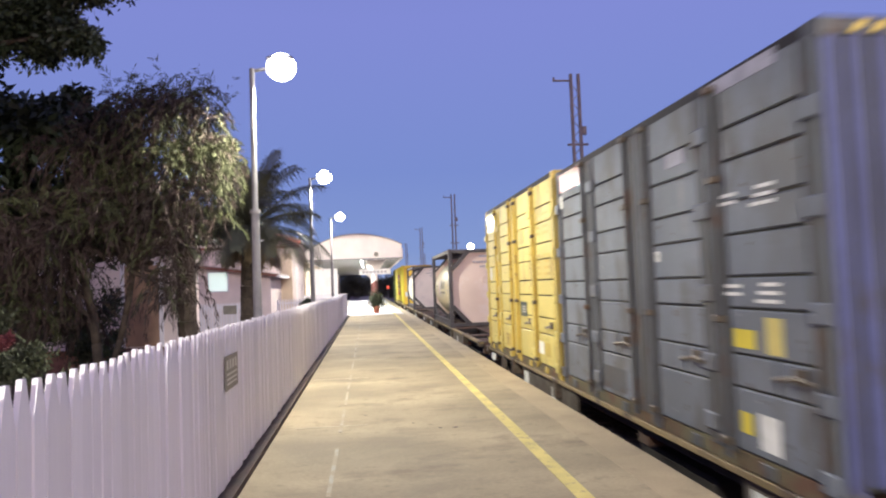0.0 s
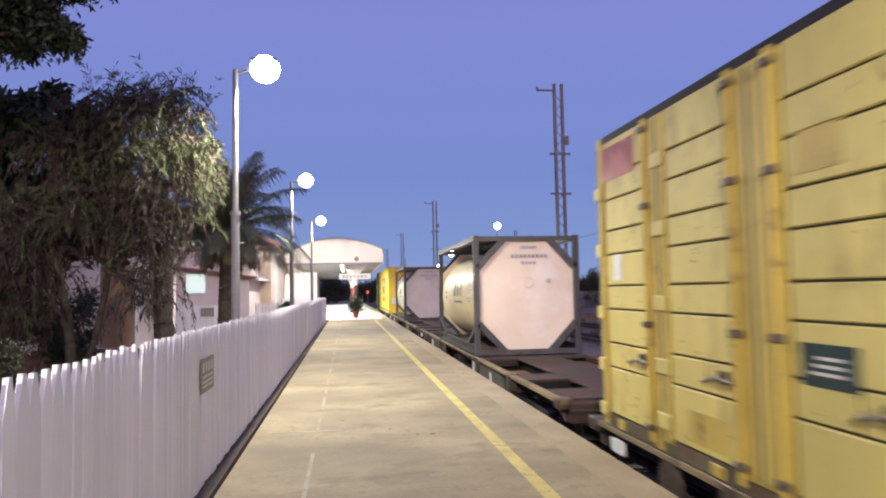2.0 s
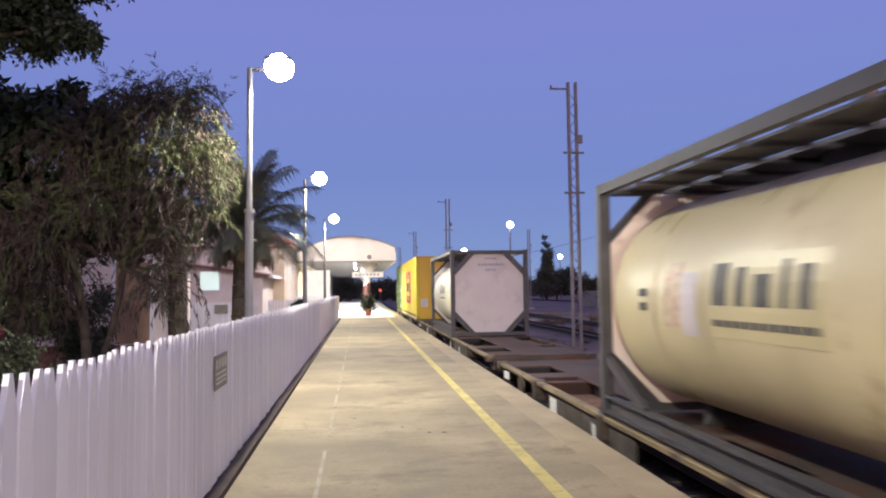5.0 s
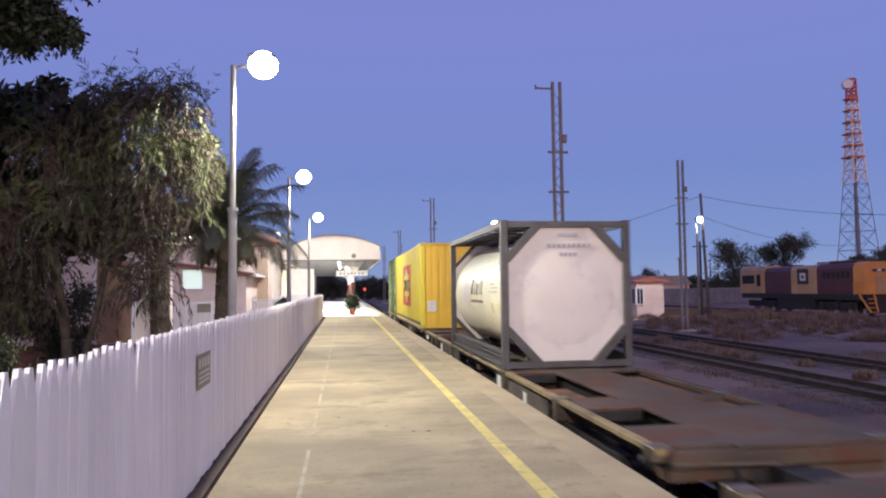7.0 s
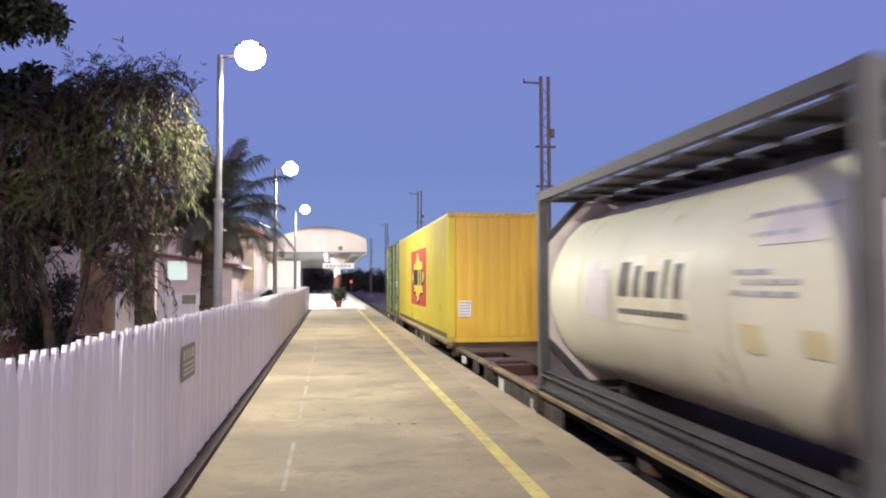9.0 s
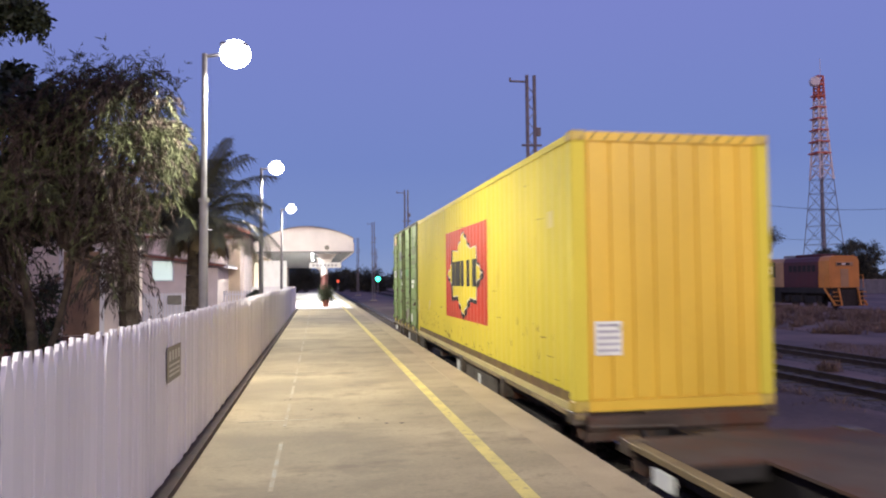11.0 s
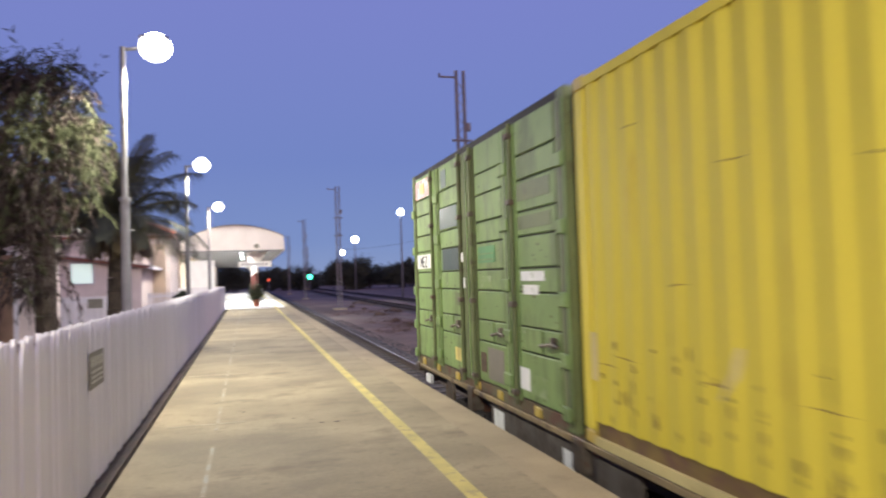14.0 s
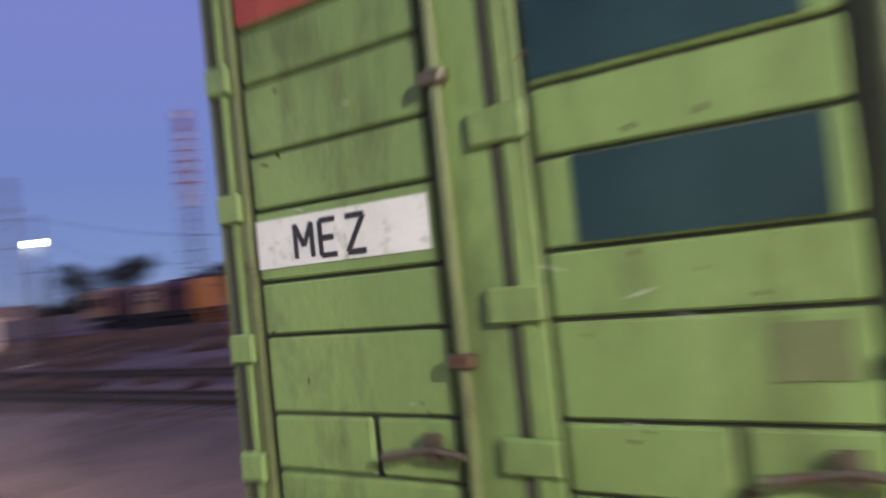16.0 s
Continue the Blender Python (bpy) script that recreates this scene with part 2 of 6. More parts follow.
TANK_CREAM = mat("yellowed tank shell", (0.68, 0.59, 0.35), 0.4, var=0.08, scale=0.8, bump=0.04, dirt=((0.40, 0.31, 0.15), 0.12, 1.5))
TANK_WHITE = mat("white tank shell", (0.70, 0.68, 0.53), 0.5, var=0.06, scale=0.8, bump=0.04, dirt=((0.42, 0.35, 0.20), 0.10, 1.5))
PALE_FIELD = mat("pale cream field", (0.72, 0.67, 0.45), 0.5, var=0.08, scale=2, bump=0.04, dirt=((0.80, 0.77, 0.63), 0.3, 3))
PALE_RED = mat("worn pale red paint", (0.60, 0.36, 0.26), 0.5, var=0.2, scale=5, bump=0.03, dirt=((0.68, 0.59, 0.40), 0.3, 8))
FADED_PRINT = mat("faded dark print", (0.11, 0.105, 0.095), 0.6, var=0.4, scale=7, bump=0.03)
NAME_FIELD = mat("pale yellow field", (0.66, 0.58, 0.32), 0.4, var=0.08, scale=1, bump=0.04)
PALE_FLOOR = mat("pale painted concrete", (0.62, 0.58, 0.55), 0.8, var=0.1, scale=1.2, bump=0.3)
TANK_END = mat("white tank end", (0.665, 0.605, 0.59), 0.5, var=0.06, scale=1.0, bump=0.05, dirt=((0.55, 0.50, 0.51), 0.20, 1.7))
TANK_END_WARM = mat("pinkish tank end", (0.79, 0.64, 0.55), 0.5, var=0.05, scale=1.0, bump=0.05, dirt=((0.66, 0.50, 0.42), 0.09, 1.5), dirt2=((0.84, 0.74, 0.70), 0.2, 0.8))
TANK_FRAME = mat("dark grey tank frame", (0.085, 0.08, 0.085), 0.55, 0.2, var=0.2, scale=3, dirt=(RUST, 0.12, 5))
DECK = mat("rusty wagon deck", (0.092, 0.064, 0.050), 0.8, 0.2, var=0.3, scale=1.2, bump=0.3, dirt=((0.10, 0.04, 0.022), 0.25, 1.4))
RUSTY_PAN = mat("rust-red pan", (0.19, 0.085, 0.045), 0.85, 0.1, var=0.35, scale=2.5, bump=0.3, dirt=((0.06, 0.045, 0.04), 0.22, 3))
SILL = mat("tan wagon sill", (0.29, 0.215, 0.105), 0.7, 0.2, var=0.25, scale=1.5, bump=0.3, dirt=((0.10, 0.07, 0.05), 0.2, 3))
SIDE_BOARD = mat("grey-brown side board", (0.12, 0.10, 0.082), 0.75, 0.1, var=0.3, scale=2, bump=0.3, dirt=((0.05, 0.035, 0.025), 0.22, 3))
RECESS = mat("rusty rail recess", (0.17, 0.11, 0.03), 0.8, var=0.3, scale=4, dirt=(RUST, 0.25, 5))
BOGIE = mat("black bogie steel", (0.035, 0.03, 0.03), 0.7, 0.4, var=0.3, scale=4)
WHEEL = mat("wheel steel", (0.10, 0.085, 0.08), 0.5, 0.7, var=0.2, scale=4)
LOCO_MAROON = mat("maroon locomotive paint", (0.075, 0.016, 0.02), 0.45, var=0.15, scale=1, bump=0.08)
LOCO_CREAM = mat("buff locomotive paint", (0.42, 0.25, 0.13), 0.5, var=0.12, scale=1, bump=0.08)
LOCO_ORANGE = mat("orange locomotive nose", (0.60, 0.24, 0.05), 0.45, var=0.1, scale=1, bump=0.08)
TOWER_RED = mat("tower red", (0.62, 0.15, 0.09), 0.5, var=0.1)
TOWER_WHITE = mat("tower white", (0.85, 0.82, 0.82), 0.5, var=0.06)
FAR_FENCE = mat("blue-grey sheet fence", (0.16, 0.17, 0.20), 0.7, var=0.15, scale=1)
HUT_WALL = mat("pale pink hut wall", (0.62, 0.50, 0.47), 0.7, var=0.08, scale=1)
HUT_ROOF = mat("red hut roof", (0.30, 0.09, 0.06), 0.6, var=0.15)
# the grey base stands for the sky reflected in the panes
HUT_PANE = pane("hut pane with reflection grey", (0.20, 0.19, 0.21))
WINDOW_DARK = pane("dark window pane", (0.03, 0.035, 0.045))
LAMP_GLOW = glow("lamp lens glow", (1.0, 0.98, 0.95), 14)
YARD_GLOW = glow("yard lamp glow", (0.95, 0.98, 1.0), 40)
WINDOW_GLOW = glow("lit window glow", (0.80, 1.0, 0.92), 0.5)
GREEN_GLOW = glow("green signal glow", (0.05, 0.9, 0.5), 8)
RED_GLOW = glow("red light glow", (0.9, 0.12, 0.06), 1.2)
TUBE_GLOW = glow("tube glow", (0.9, 1.0, 0.98), 14)


# ---- mesh helpers ----
def box(bm, x0, x1, y0, y1, z0, z1, bevel=0.0):
    v = [bm.verts.new((x, y, z)) for z in (z0, z1) for y in (y0, y1) for x in (x0, x1)]
    f = [bm.faces.new([v[i] for i in q]) for q in ((0, 2, 3, 1), (4, 5, 7, 6), (0, 1, 5, 4), (2, 6, 7, 3), (0, 4, 6, 2), (1, 3, 7, 5))]
    if bevel:
        edges = {e for g in f for e in g.edges}
        bmesh.ops.bevel(bm, geom=list(edges), offset=bevel, segments=1, affect="EDGES")
    return bm


def rod(bm, a, b, r0, r1=None, n=8, caps=True):
    a, b = Vector(a), Vector(b)
    r1 = r0 if r1 is None else r1
    q = (b - a).to_track_quat("Z", "Y")
    rings = []
    for p, r in ((a, r0), (b, r1)):
        rings.append([bm.verts.new(p + q @ Vector((r * math.cos(2 * math.pi * k / n), r * math.sin(2 * math.pi * k / n), 0))) for k in range(n)])
    for k in range(n):
        bm.faces.new((rings[0][k], rings[0][(k + 1) % n], rings[1][(k + 1) % n], rings[1][k]))
    if caps:
        bm.faces.new(rings[0][::-1])
        bm.faces.new(rings[1])
    return bm


def beam(bm, a, b, w, h):
    """A square bar from a to b."""
    a, b = Vector(a), Vector(b)
    q = (b - a).to_track_quat("Z", "Y")
    rings = [[bm.verts.new(p + q @ Vector((sx * w / 2, sy * h / 2, 0))) for sx, sy in ((-1, -1), (1, -1), (1, 1), (-1, 1))] for p in (a, b)]
    for k in range(4):
        bm.faces.new((rings[0][k], rings[0][(k + 1) % 4], rings[1][(k + 1) % 4], rings[1][k]))
    bm.faces.new(rings[0][::-1])
    bm.faces.new(rings[1])
    return bm


def slab(bm, outline, y0, y1):
    """An outline in x, z pushed from y0 to y1."""
    a = [bm.verts.new((x, y0, z)) for x, z in outline]
    b = [bm.verts.new((x, y1, z)) for x, z in outline]
    k = len(a)
    for i in range(k):
        bm.faces.new((a[i], a[(i + 1) % k], b[(i + 1) % k], b[i]))
    bm.faces.new(a[::-1])
    bm.faces.new(b)
    return bm


def make(name, bm, material, smooth=False):
    bmesh.ops.recalc_face_normals(bm, faces=bm.faces[:])
    me = bpy.data.meshes.new(name)
    bm.to_mesh(me)
    bm.free()
    me.materials.append(material)
    if smooth:
        for p in me.polygons:
            p.use_smooth = True
    return new(name, me)


def part(name, bm, material, parent, label="", smooth=False):
    ob = make(name, bm, material, smooth)
    ob.parent = parent
    if label:
        tagged(ob, label)
    return ob


def shared(name, me, parent, at, label=""):
    ob = new(name, me)
    ob.parent, ob.location = parent, at
    if label:
        tagged(ob, label)
    return ob


def thing(name, at, label, category, group="", turn=0.0):
    ob = new(name)
    ob.empty_display_size = 0.2
    ob.matrix_world = pose(*at, 0, 0, turn)
    return tagged(ob, label, category, group)


def setting(name, bm, material, label, smooth=False):
    return tagged(make(name, bm, material, smooth), label, "", "", "structure")


def B():
    return bmesh.new()


def cubes(bm, rows):
    for r in rows:
        box(bm, *r)
    return bm


def quads_mesh(name, verts, faces, material):
    me = bpy.data.meshes.new(name)
    me.from_pydata(verts, [], faces)
    me.materials.append(material)
    return me


# ---- ground, platform, tracks ----
GROUND_Z, RAIL_Z = -1.16, -0.98
FENCE_X, EDGE_X, TRACK_X = -1.13, 2.40, 4.02


def ground_sheet():
    """Yard ground: one sheet out to the horizon, gently uneven beyond the tracks."""
    bm = B()
    xs = [-900, -300, -100, -40, -20, -10, -5, -1.3, 2.2] + [2.2 + 1.5 * k for k in range(1, 40)] + [70, 90, 120, 180, 300, 600, 1500]
    ys = [-400, -120, -50, -20, -8] + [-4 + 2.0 * k for k in range(0, 55)] + [115, 130, 150, 180, 230, 300, 420, 700, 1500, 3000]
    grid = []
    for y in ys:
        row = []
        for x in xs:
            h = 0.0
            if x > 6:
                h = 0.10 * noise.noise(Vector((x * 0.21, y * 0.12, 0.3))) * min(1, (x - 6) / 3)
                for tx in (12.6, 16.6):
                    if abs(x - tx) < 2:
                        h = min(h, -0.03)
            row.append(bm.verts.new((x, y, GROUND_Z + h)))
        grid.append(row)
    for j in range(len(ys) - 1):
        for i in range(len(xs) - 1):
            bm.faces.new((grid[j][i], grid[j][i + 1], grid[j + 1][i + 1], grid[j + 1][i]))
    return setting("ground", bm, DIRT, "dry brown dirt yard with sparse dead grass", True)


ground_sheet()
setting("garden_ground", box(B(), -60, -1.32, -30, 70, GROUND_Z - 0.3, -0.35), GARDEN, "dark bare soil of the station garden")

platform = setting("platform", cubes(B(), [(-1.32, 2.02, -30, 120, -1.6, -0.002)]), CONCRETE, "worn tan concrete station platform with dark stains")
bm = B()
box(bm, 0, 0.38, 0, 2.994, -0.5, 0.0, 0.003)
coping_ob = make("coping_slab", bm, COPING)
coping_me = coping_ob.data
coping_ob.parent, coping_ob.location = platform, (2.022, -30, 0)
for k in range(1, 50):
    shared("coping_slab", coping_me, platform, (2.022, -30 + 3 * k, 0))
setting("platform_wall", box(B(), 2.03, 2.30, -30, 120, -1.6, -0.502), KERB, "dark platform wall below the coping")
setting("yellow_line", box(B(), 1.435, 1.555, -30, 75, -0.01, 0.004), YELLOW_LINE, "worn yellow safety line painted along the platform")
bm = B()
random.seed(4)
y = 2.0
while y < 40:
    ln = random.uniform(0.5, 1.7)
    box(bm, -0.36, -0.325, y, y + ln, -0.01, 0.003)
    y += ln + random.uniform(0.2, 0.9)
setting("faded_line", bm, CHALK, "faded broken white line on the platform")
bm = B()
for (x, y, w, l) in ((-0.45, 8.1, 0.40, 0.02), (-0.5, 12.3, 0.45, 0.02), (0.4, 15.5, 0.8, 0.02)):
    box(bm, x - w, x + w, y - l, y + l, -0.01, 0.002)
setting("platform_joint", bm, PATCH, "pale thin joints and scuffs on the platform")
bm = B()
random.seed(9)
for k in range(26):
    x, y = random.uniform(-0.9, 2.2), random.uniform(3, 30)
    r = random.uniform(0.012, 0.04)
    o = [(x + r * math.cos(a) * random.uniform(0.5, 1.3), y + r * math.sin(a) * random.uniform(0.5, 1.6)) for a in [q * 1.0472 for q in range(6)]]
    bm.faces.new([bm.verts.new((p, q, 0.005)) for p, q in o])
litter = tagged(make("leaf_litter", bm, LEAF_RED), "scattered dry leaf bits on the platform", "litter", "", "stuff")
# dark strip: dirt and the fence's shade, both put into the colour
setting("plinth", box(B(), -1.30, -1.03, -8, 39.3, -0.05, 0.05), KERB, "dark dirty plinth with the white fence's shade in its colour")


def rails(x, y0, y1, label, used=True):
    track = thing("railway_track", (x, 0, 0), label, "track", "yard tracks")
    track["kind"] = "structure"
    for s in (-1, 1):
        c = s * 0.5335
        r = part("rail", cubes(B(), [(c - 0.06, c + 0.06, y0, y1, RAIL_Z - 0.14, RAIL_Z - 0.12), (c - 0.01, c + 0.01, y0, y1, RAIL_Z - 0.12, RAIL_Z - 0.035), (c - 0.034, c + 0.034, y0, y1, RAIL_Z - 0.035, RAIL_Z - 0.002)]), RAIL if used else OLD_RAIL, track)
        part("rail_head", box(B(), c - 0.026, c + 0.026, y0, y1, RAIL_Z - 0.004, RAIL_Z), RAIL_TOP if used else RAIL, r, "steel running surface")
    bm = B()
    slab(bm, [(-1.75, GROUND_Z - 0.1), (-1.25, RAIL_Z - 0.17), (1.25, RAIL_Z - 0.17), (1.75, GROUND_Z - 0.1)], y0, y1)
    part("ballast", bm, BALLAST if used else DUSTY_BALLAST, track, "stone ballast")
    me = None
    n = 0
    y = 2.0
    while n < 110 and y < y1:
        if me is None:
            ob = part("sleeper", box(B(), -1.0, 1.0, -0.11, 0.11, RAIL_Z - 0.26, RAIL_Z - 0.141), SLEEPER, track)
            me = ob.data
            ob.location = (0, y, 0)
        else:
            shared("sleeper", me, track, (0, y, 0))
        y += 0.68
        n += 1
    return track


rails(TRACK_X, -40, 260, "platform track with steel rails on dark ballast")
rails(12.6, -30, 260, "yard track with dark rusty rails on dusty ballast", False)
rails(16.6, -30, 260, "yard track with dark rusty rails on dusty ballast", False)
rails(39.9, -30, 260, "far siding under a parked locomotive", False)

# loose stones along the platform track, and dry grass in the yard
rng = np.random.default_rng(3)


def stones(n, x0, x1, y0, y1, z, size):
    v, f = [], []
    base = np.array([(1, 0, 0), (0, 1, 0), (-1, 0, 0), (0, -1, 0), (0, 0, 0.8)])
    for k in range(n):
        p = np.array((rng.uniform(x0, x1), y0 + (y1 - y0) * rng.random() ** 1.6, z))
        s = size * rng.uniform(0.5, 1.3)
        w = base * s * rng.uniform(0.6, 1.3, (5, 3)) + p
        i = len(v)
        v += [tuple(q) for q in w]
        f += [(i, i + 1, i + 4), (i + 1, i + 2, i + 4), (i + 2, i + 3, i + 4), (i + 3, i, i + 4)]
    return v, f


v, f = stones(7000, 2.45, 5.8, 3, 45, RAIL_Z - 0.175, 0.045)
tagged(new("ballast_stones", quads_mesh("ballast_stones", v, f, BALLAST)), "loose dark ballast stones beside the rails", "ballast", "", "stuff")


def grass(n, x0, x1, y0, y1, h, spread):
    v, f = [], []
    for k in range(n):
        x, y = rng.uniform(x0, x1), rng.uniform(y0, y1)
        thick = noise.noise(Vector((x * 0.30, y * 0.16, 2.0))) + 0.5 * noise.noise(Vector((x * 0.9, y * 0.5, 7.0)))
        if thick < 0.05:
            continue
        if abs(x - 12.6) < 1.3 or abs(x - 16.6) < 1.3:
            continue
        for b in range(13):
            a = rng.uniform(0, 6.28)
            lean = rng.uniform(0.05, spread)
            hh = h * rng.uniform(0.3, 1.1) * (0.45 + 1.3 * thick)
            px, py = x + rng.normal(0, 0.12), y + rng.normal(0, 0.12)
            dx, dy = math.cos(a), math.sin(a)
            i = len(v)
            w = 0.012
            v += [(px - dy * w, py + dx * w, GROUND_Z - 0.03), (px + dy * w, py - dx * w, GROUND_Z - 0.03), (px + dx * lean, py + dy * lean, GROUND_Z + hh)]
            f.append((i, i + 1, i + 2))
    return v, f


v, f = grass(15000, 11, 38.2, 12, 75, 0.27, 0.40)
v2, f2 = grass(1300, 5.9, 11.2, 9, 60, 0.12, 0.25)
f += [tuple(i + len(v) for i in q) for q in f2]
v += v2
tagged(new("dry_grass", quads_mesh("dry_grass", v, f, GRASS)), "sparse dry grass tufts in the rail yard", "grass", "", "stuff")


def dead_bushes(spots):
    """Round tangles of dry twigs, knee-high."""
    v, f = [], []
    for x, y, size in spots:
        for b in range(230):
            a, e = rng.uniform(0, 6.28), rng.uniform(0.15, 1.5)
            ln = size * rng.uniform(0.45, 1.1)
            p = np.array((x + rng.normal(0, size * 0.35), y + rng.normal(0, size * 0.35), GROUND_Z - 0.02))
            q = p + ln * np.array((math.cos(a) * math.cos(e), math.sin(a) * math.cos(e), math.sin(e) * 0.85))
            m = (p + q) / 2 + rng.normal(0, 0.06 * size, 3) + np.array((0, 0, 0.10 * size))
            w = np.array((-math.sin(a), math.cos(a), 0)) * 0.014
            i = len(v)
            v += [tuple(p - w), tuple(p + w), tuple(m + w), tuple(m - w), tuple(q)]
            f += [(i, i + 1, i + 2, i + 3), (i + 3, i + 2, i + 4)]
    return v, f


spots = [(rng.uniform(18.6, 30), rng.uniform(26, 60), rng.uniform(0.35, 0.8)) for k in range(95)]
spots += [(rng.uniform(30, 38.3), rng.uniform(34, 66), rng.uniform(0.5, 1.05)) for k in range(90)]
spots += [(14.6 + rng.normal(0, 0.35), rng.uniform(18, 60), rng.uniform(0.25, 0.5)) for k in range(22)]
spots += [(rng.uniform(8, 11), rng.uniform(22, 70), rng.uniform(0.2, 0.4)) for k in range(16)]
v, f = dead_bushes(spots)
tagged(new("dead_bushes", quads_mesh("dead_bushes", v, f, GRASS)), "dry brown twiggy bushes between the yard tracks", "bushes", "", "stuff")


# ---- white picket fence ----
def picket_fence():
    fence = thing("picket_fence", (FENCE_X, 0, 0), "white painted picket fence with pointed tops along the platform", "fence")
    y0, y1, step, w = -6.0, 39.0, 0.104, 0.097
    bm = B()
    o = [(-w / 2, 0.07), (w / 2, 0.07), (w / 2, 1.15), (w / 2 - 0.036, 1.288), (-w / 2 + 0.036, 1.288), (-w / 2, 1.15)]
    a = [bm.verts.new((0.0, p, z)) for p, z in o]
    b = [bm.verts.new((-0.020, p, z)) for p, z in o]
    for i in range(6):
        bm.faces.new((a[i], a[(i + 1) % 6], b[(i + 1) % 6], b[i]))
    bm.faces.new(a)
    bm.faces.new(b[::-1])
    first = part("picket", bm, WHITE_PAINT, fence)
    me = first.data
    first.location = (0, 1.0, 0)
    random.seed(2)
    n, y = 1, 1.0 + step
    while n < 300 and y < y1:
        ob = shared("picket", me, fence, (random.uniform(-0.004, 0.009), y, random.uniform(-0.014, 0.008)))
        ob.rotation_euler = (radians(random.uniform(-0.5, 0.5)), 0, radians(random.uniform(-1.5, 1.5)))
        y += step
        n += 1
    bm = B()
    while y < y1:
        dz = random.uniform(-0.012, 0.006)
        box(bm, -0.02, 0.0, y - w / 2, y + w / 2, 0.07, 1.24 + dz)
        y += step
    y = 1.0 - step
    while y > y0:
        box(bm, -0.02, 0.0, y - w / 2, y + w / 2, 0.07, 1.26)
        y -= step
    ob = part("far_pickets", bm, WHITE_PAINT, fence)
    ob["kind"] = "stuff"
    for z in (0.35, 0.98):
        part("rail", box(B(), -0.07, -0.024, y0, y1, z - 0.045, z + 0.045), WHITE_PAINT, fence)
    post = None
    for k in range(19):
        y = y0 + 0.3 + 2.45 * k
        if post is None:
            p = part("post", box(B(), -0.17, -0.074, -0.05, 0.05, -0.45, 1.12), WHITE_PAINT, fence)
            post = p.data
            p.location = (0, y, 0)
        else:
            shared("post", post, fence, (0, y, 0))
    # end return of the fence at the canopy
    bm = B()
    for k in range(22):
        x = -0.05 - 0.104 * k
        box(bm, x - 0.097, x, y1, y1 + 0.02, 0.07, 1.26)
    part("end_return", bm, WHITE_PAINT, fence)


picket_fence()


def fence_sign():
    s = thing("fence_sign", (FENCE_X + 0.006, 5.92, 0.78), "small grey metal notice plate on the white fence", "sign")
    part("plate", box(B(), 0, 0.006, -0.26, 0.26, 0, 0.27), SIGN_GREY, s)
    bm = B()
    for k in range(4):
        y = 0.17 - 0.115 * k
        box(bm, 0.0062, 0.008, y - 0.03, y + 0.03, 0.16, 0.235)
    part("symbols", bm, SIGN_PALE, s, "row of pale unreadable symbols")["kind"] = "stuff"
    bm = B()
    for z in (0.115, 0.075, 0.04):
        box(bm, 0.0062, 0.008, -0.2, 0.2, z, z + 0.016)
    part("print", bm, SIGN_PALE, s, "lines of pale unreadable print")


fence_sign()


# ---- lamp posts ----
def lamp_post(x, y, base, top):
    p = thing("lamp_post", (x, y, base), "galvanised steel platform lamp post with bright flat head, lit", "lamp", "platform lamps")
    z = -base
    part("base_plate", box(B(), -0.16, 0.16, -0.16, 0.16, 0, 0.03), GALV, p)
    part("lower_tube", rod(B(), (0, 0, 0.02), (0, 0, z + 2.80), 0.068, 0.066, 20), GALV, p)
    part("collar", rod(B(), (0, 0, z + 2.78), (0, 0, z + 2.84), 0.085, 0.085, 14), GALV, p)
    part("upper_tube", rod(B(), (0, 0, z + 2.8), (0, 0, z + top), 0.046, 0.042, 20), GALV, p)
    part("arm", rod(B(), (0, 0, z + top - 0.04), (0.25, 0, z + top + 0.0), 0.028, 0.028, 8), GALV, p)
    h = part("lamp_head", box(B(), 0.24, 0.66, -0.15, 0.15, z + LAMP_Z + 0.10, z + LAMP_Z + 0.17, 0.03), GALV, p)
    # ball larger than a real lens: its size stands for the lamp's bloom
    bm = B()
    bmesh.ops.create_uvsphere(bm, u_segments=24, v_segments=16, radius=1.0, matrix=Matrix.Translation((0.46, 0, z + LAMP_Z + 0.02)) @ Matrix.Diagonal((0.235, 0.225, 0.22, 1)))
    part("lens", bm, LAMP_GLOW, h, "glowing white lens ball, enlarged to stand for bloom", True)
    part("bracket", rod(B(), (0.05, 0, z + 2.35), (0.12, 0, z + 2.35), 0.012), GALV, p)
    return p


for ly in LAMPS_Y:
    lamp_post(-1.72, ly, -0.36, 5.1)


# ---- trees of the garden ----
def leaf_mesh(name, points, sizes, dirs, material, aspect=2.4):
    """Many small pointed leaves at points, each along its own direction."""
    n = len(points)
    side = np.cross(dirs, rng.normal(size=(n, 3)))
    side /= np.linalg.norm(side, axis=1)[:, None] + 1e-9
    L, W = (sizes)[:, None], (sizes / aspect)[:, None]
    v = np.stack([points, points + dirs * L * 0.45 + side * W * 0.5, points + dirs * L, points + dirs * L * 0.45 - side * W * 0.5], 1).reshape(-1, 3)
    f = np.arange(4 * n).reshape(-1, 4)
    return quads_mesh(name, v.tolist(), f.tolist(), material)


def unit(a):
    return a / (np.linalg.norm(a, axis=1)[:, None] + 1e-9)


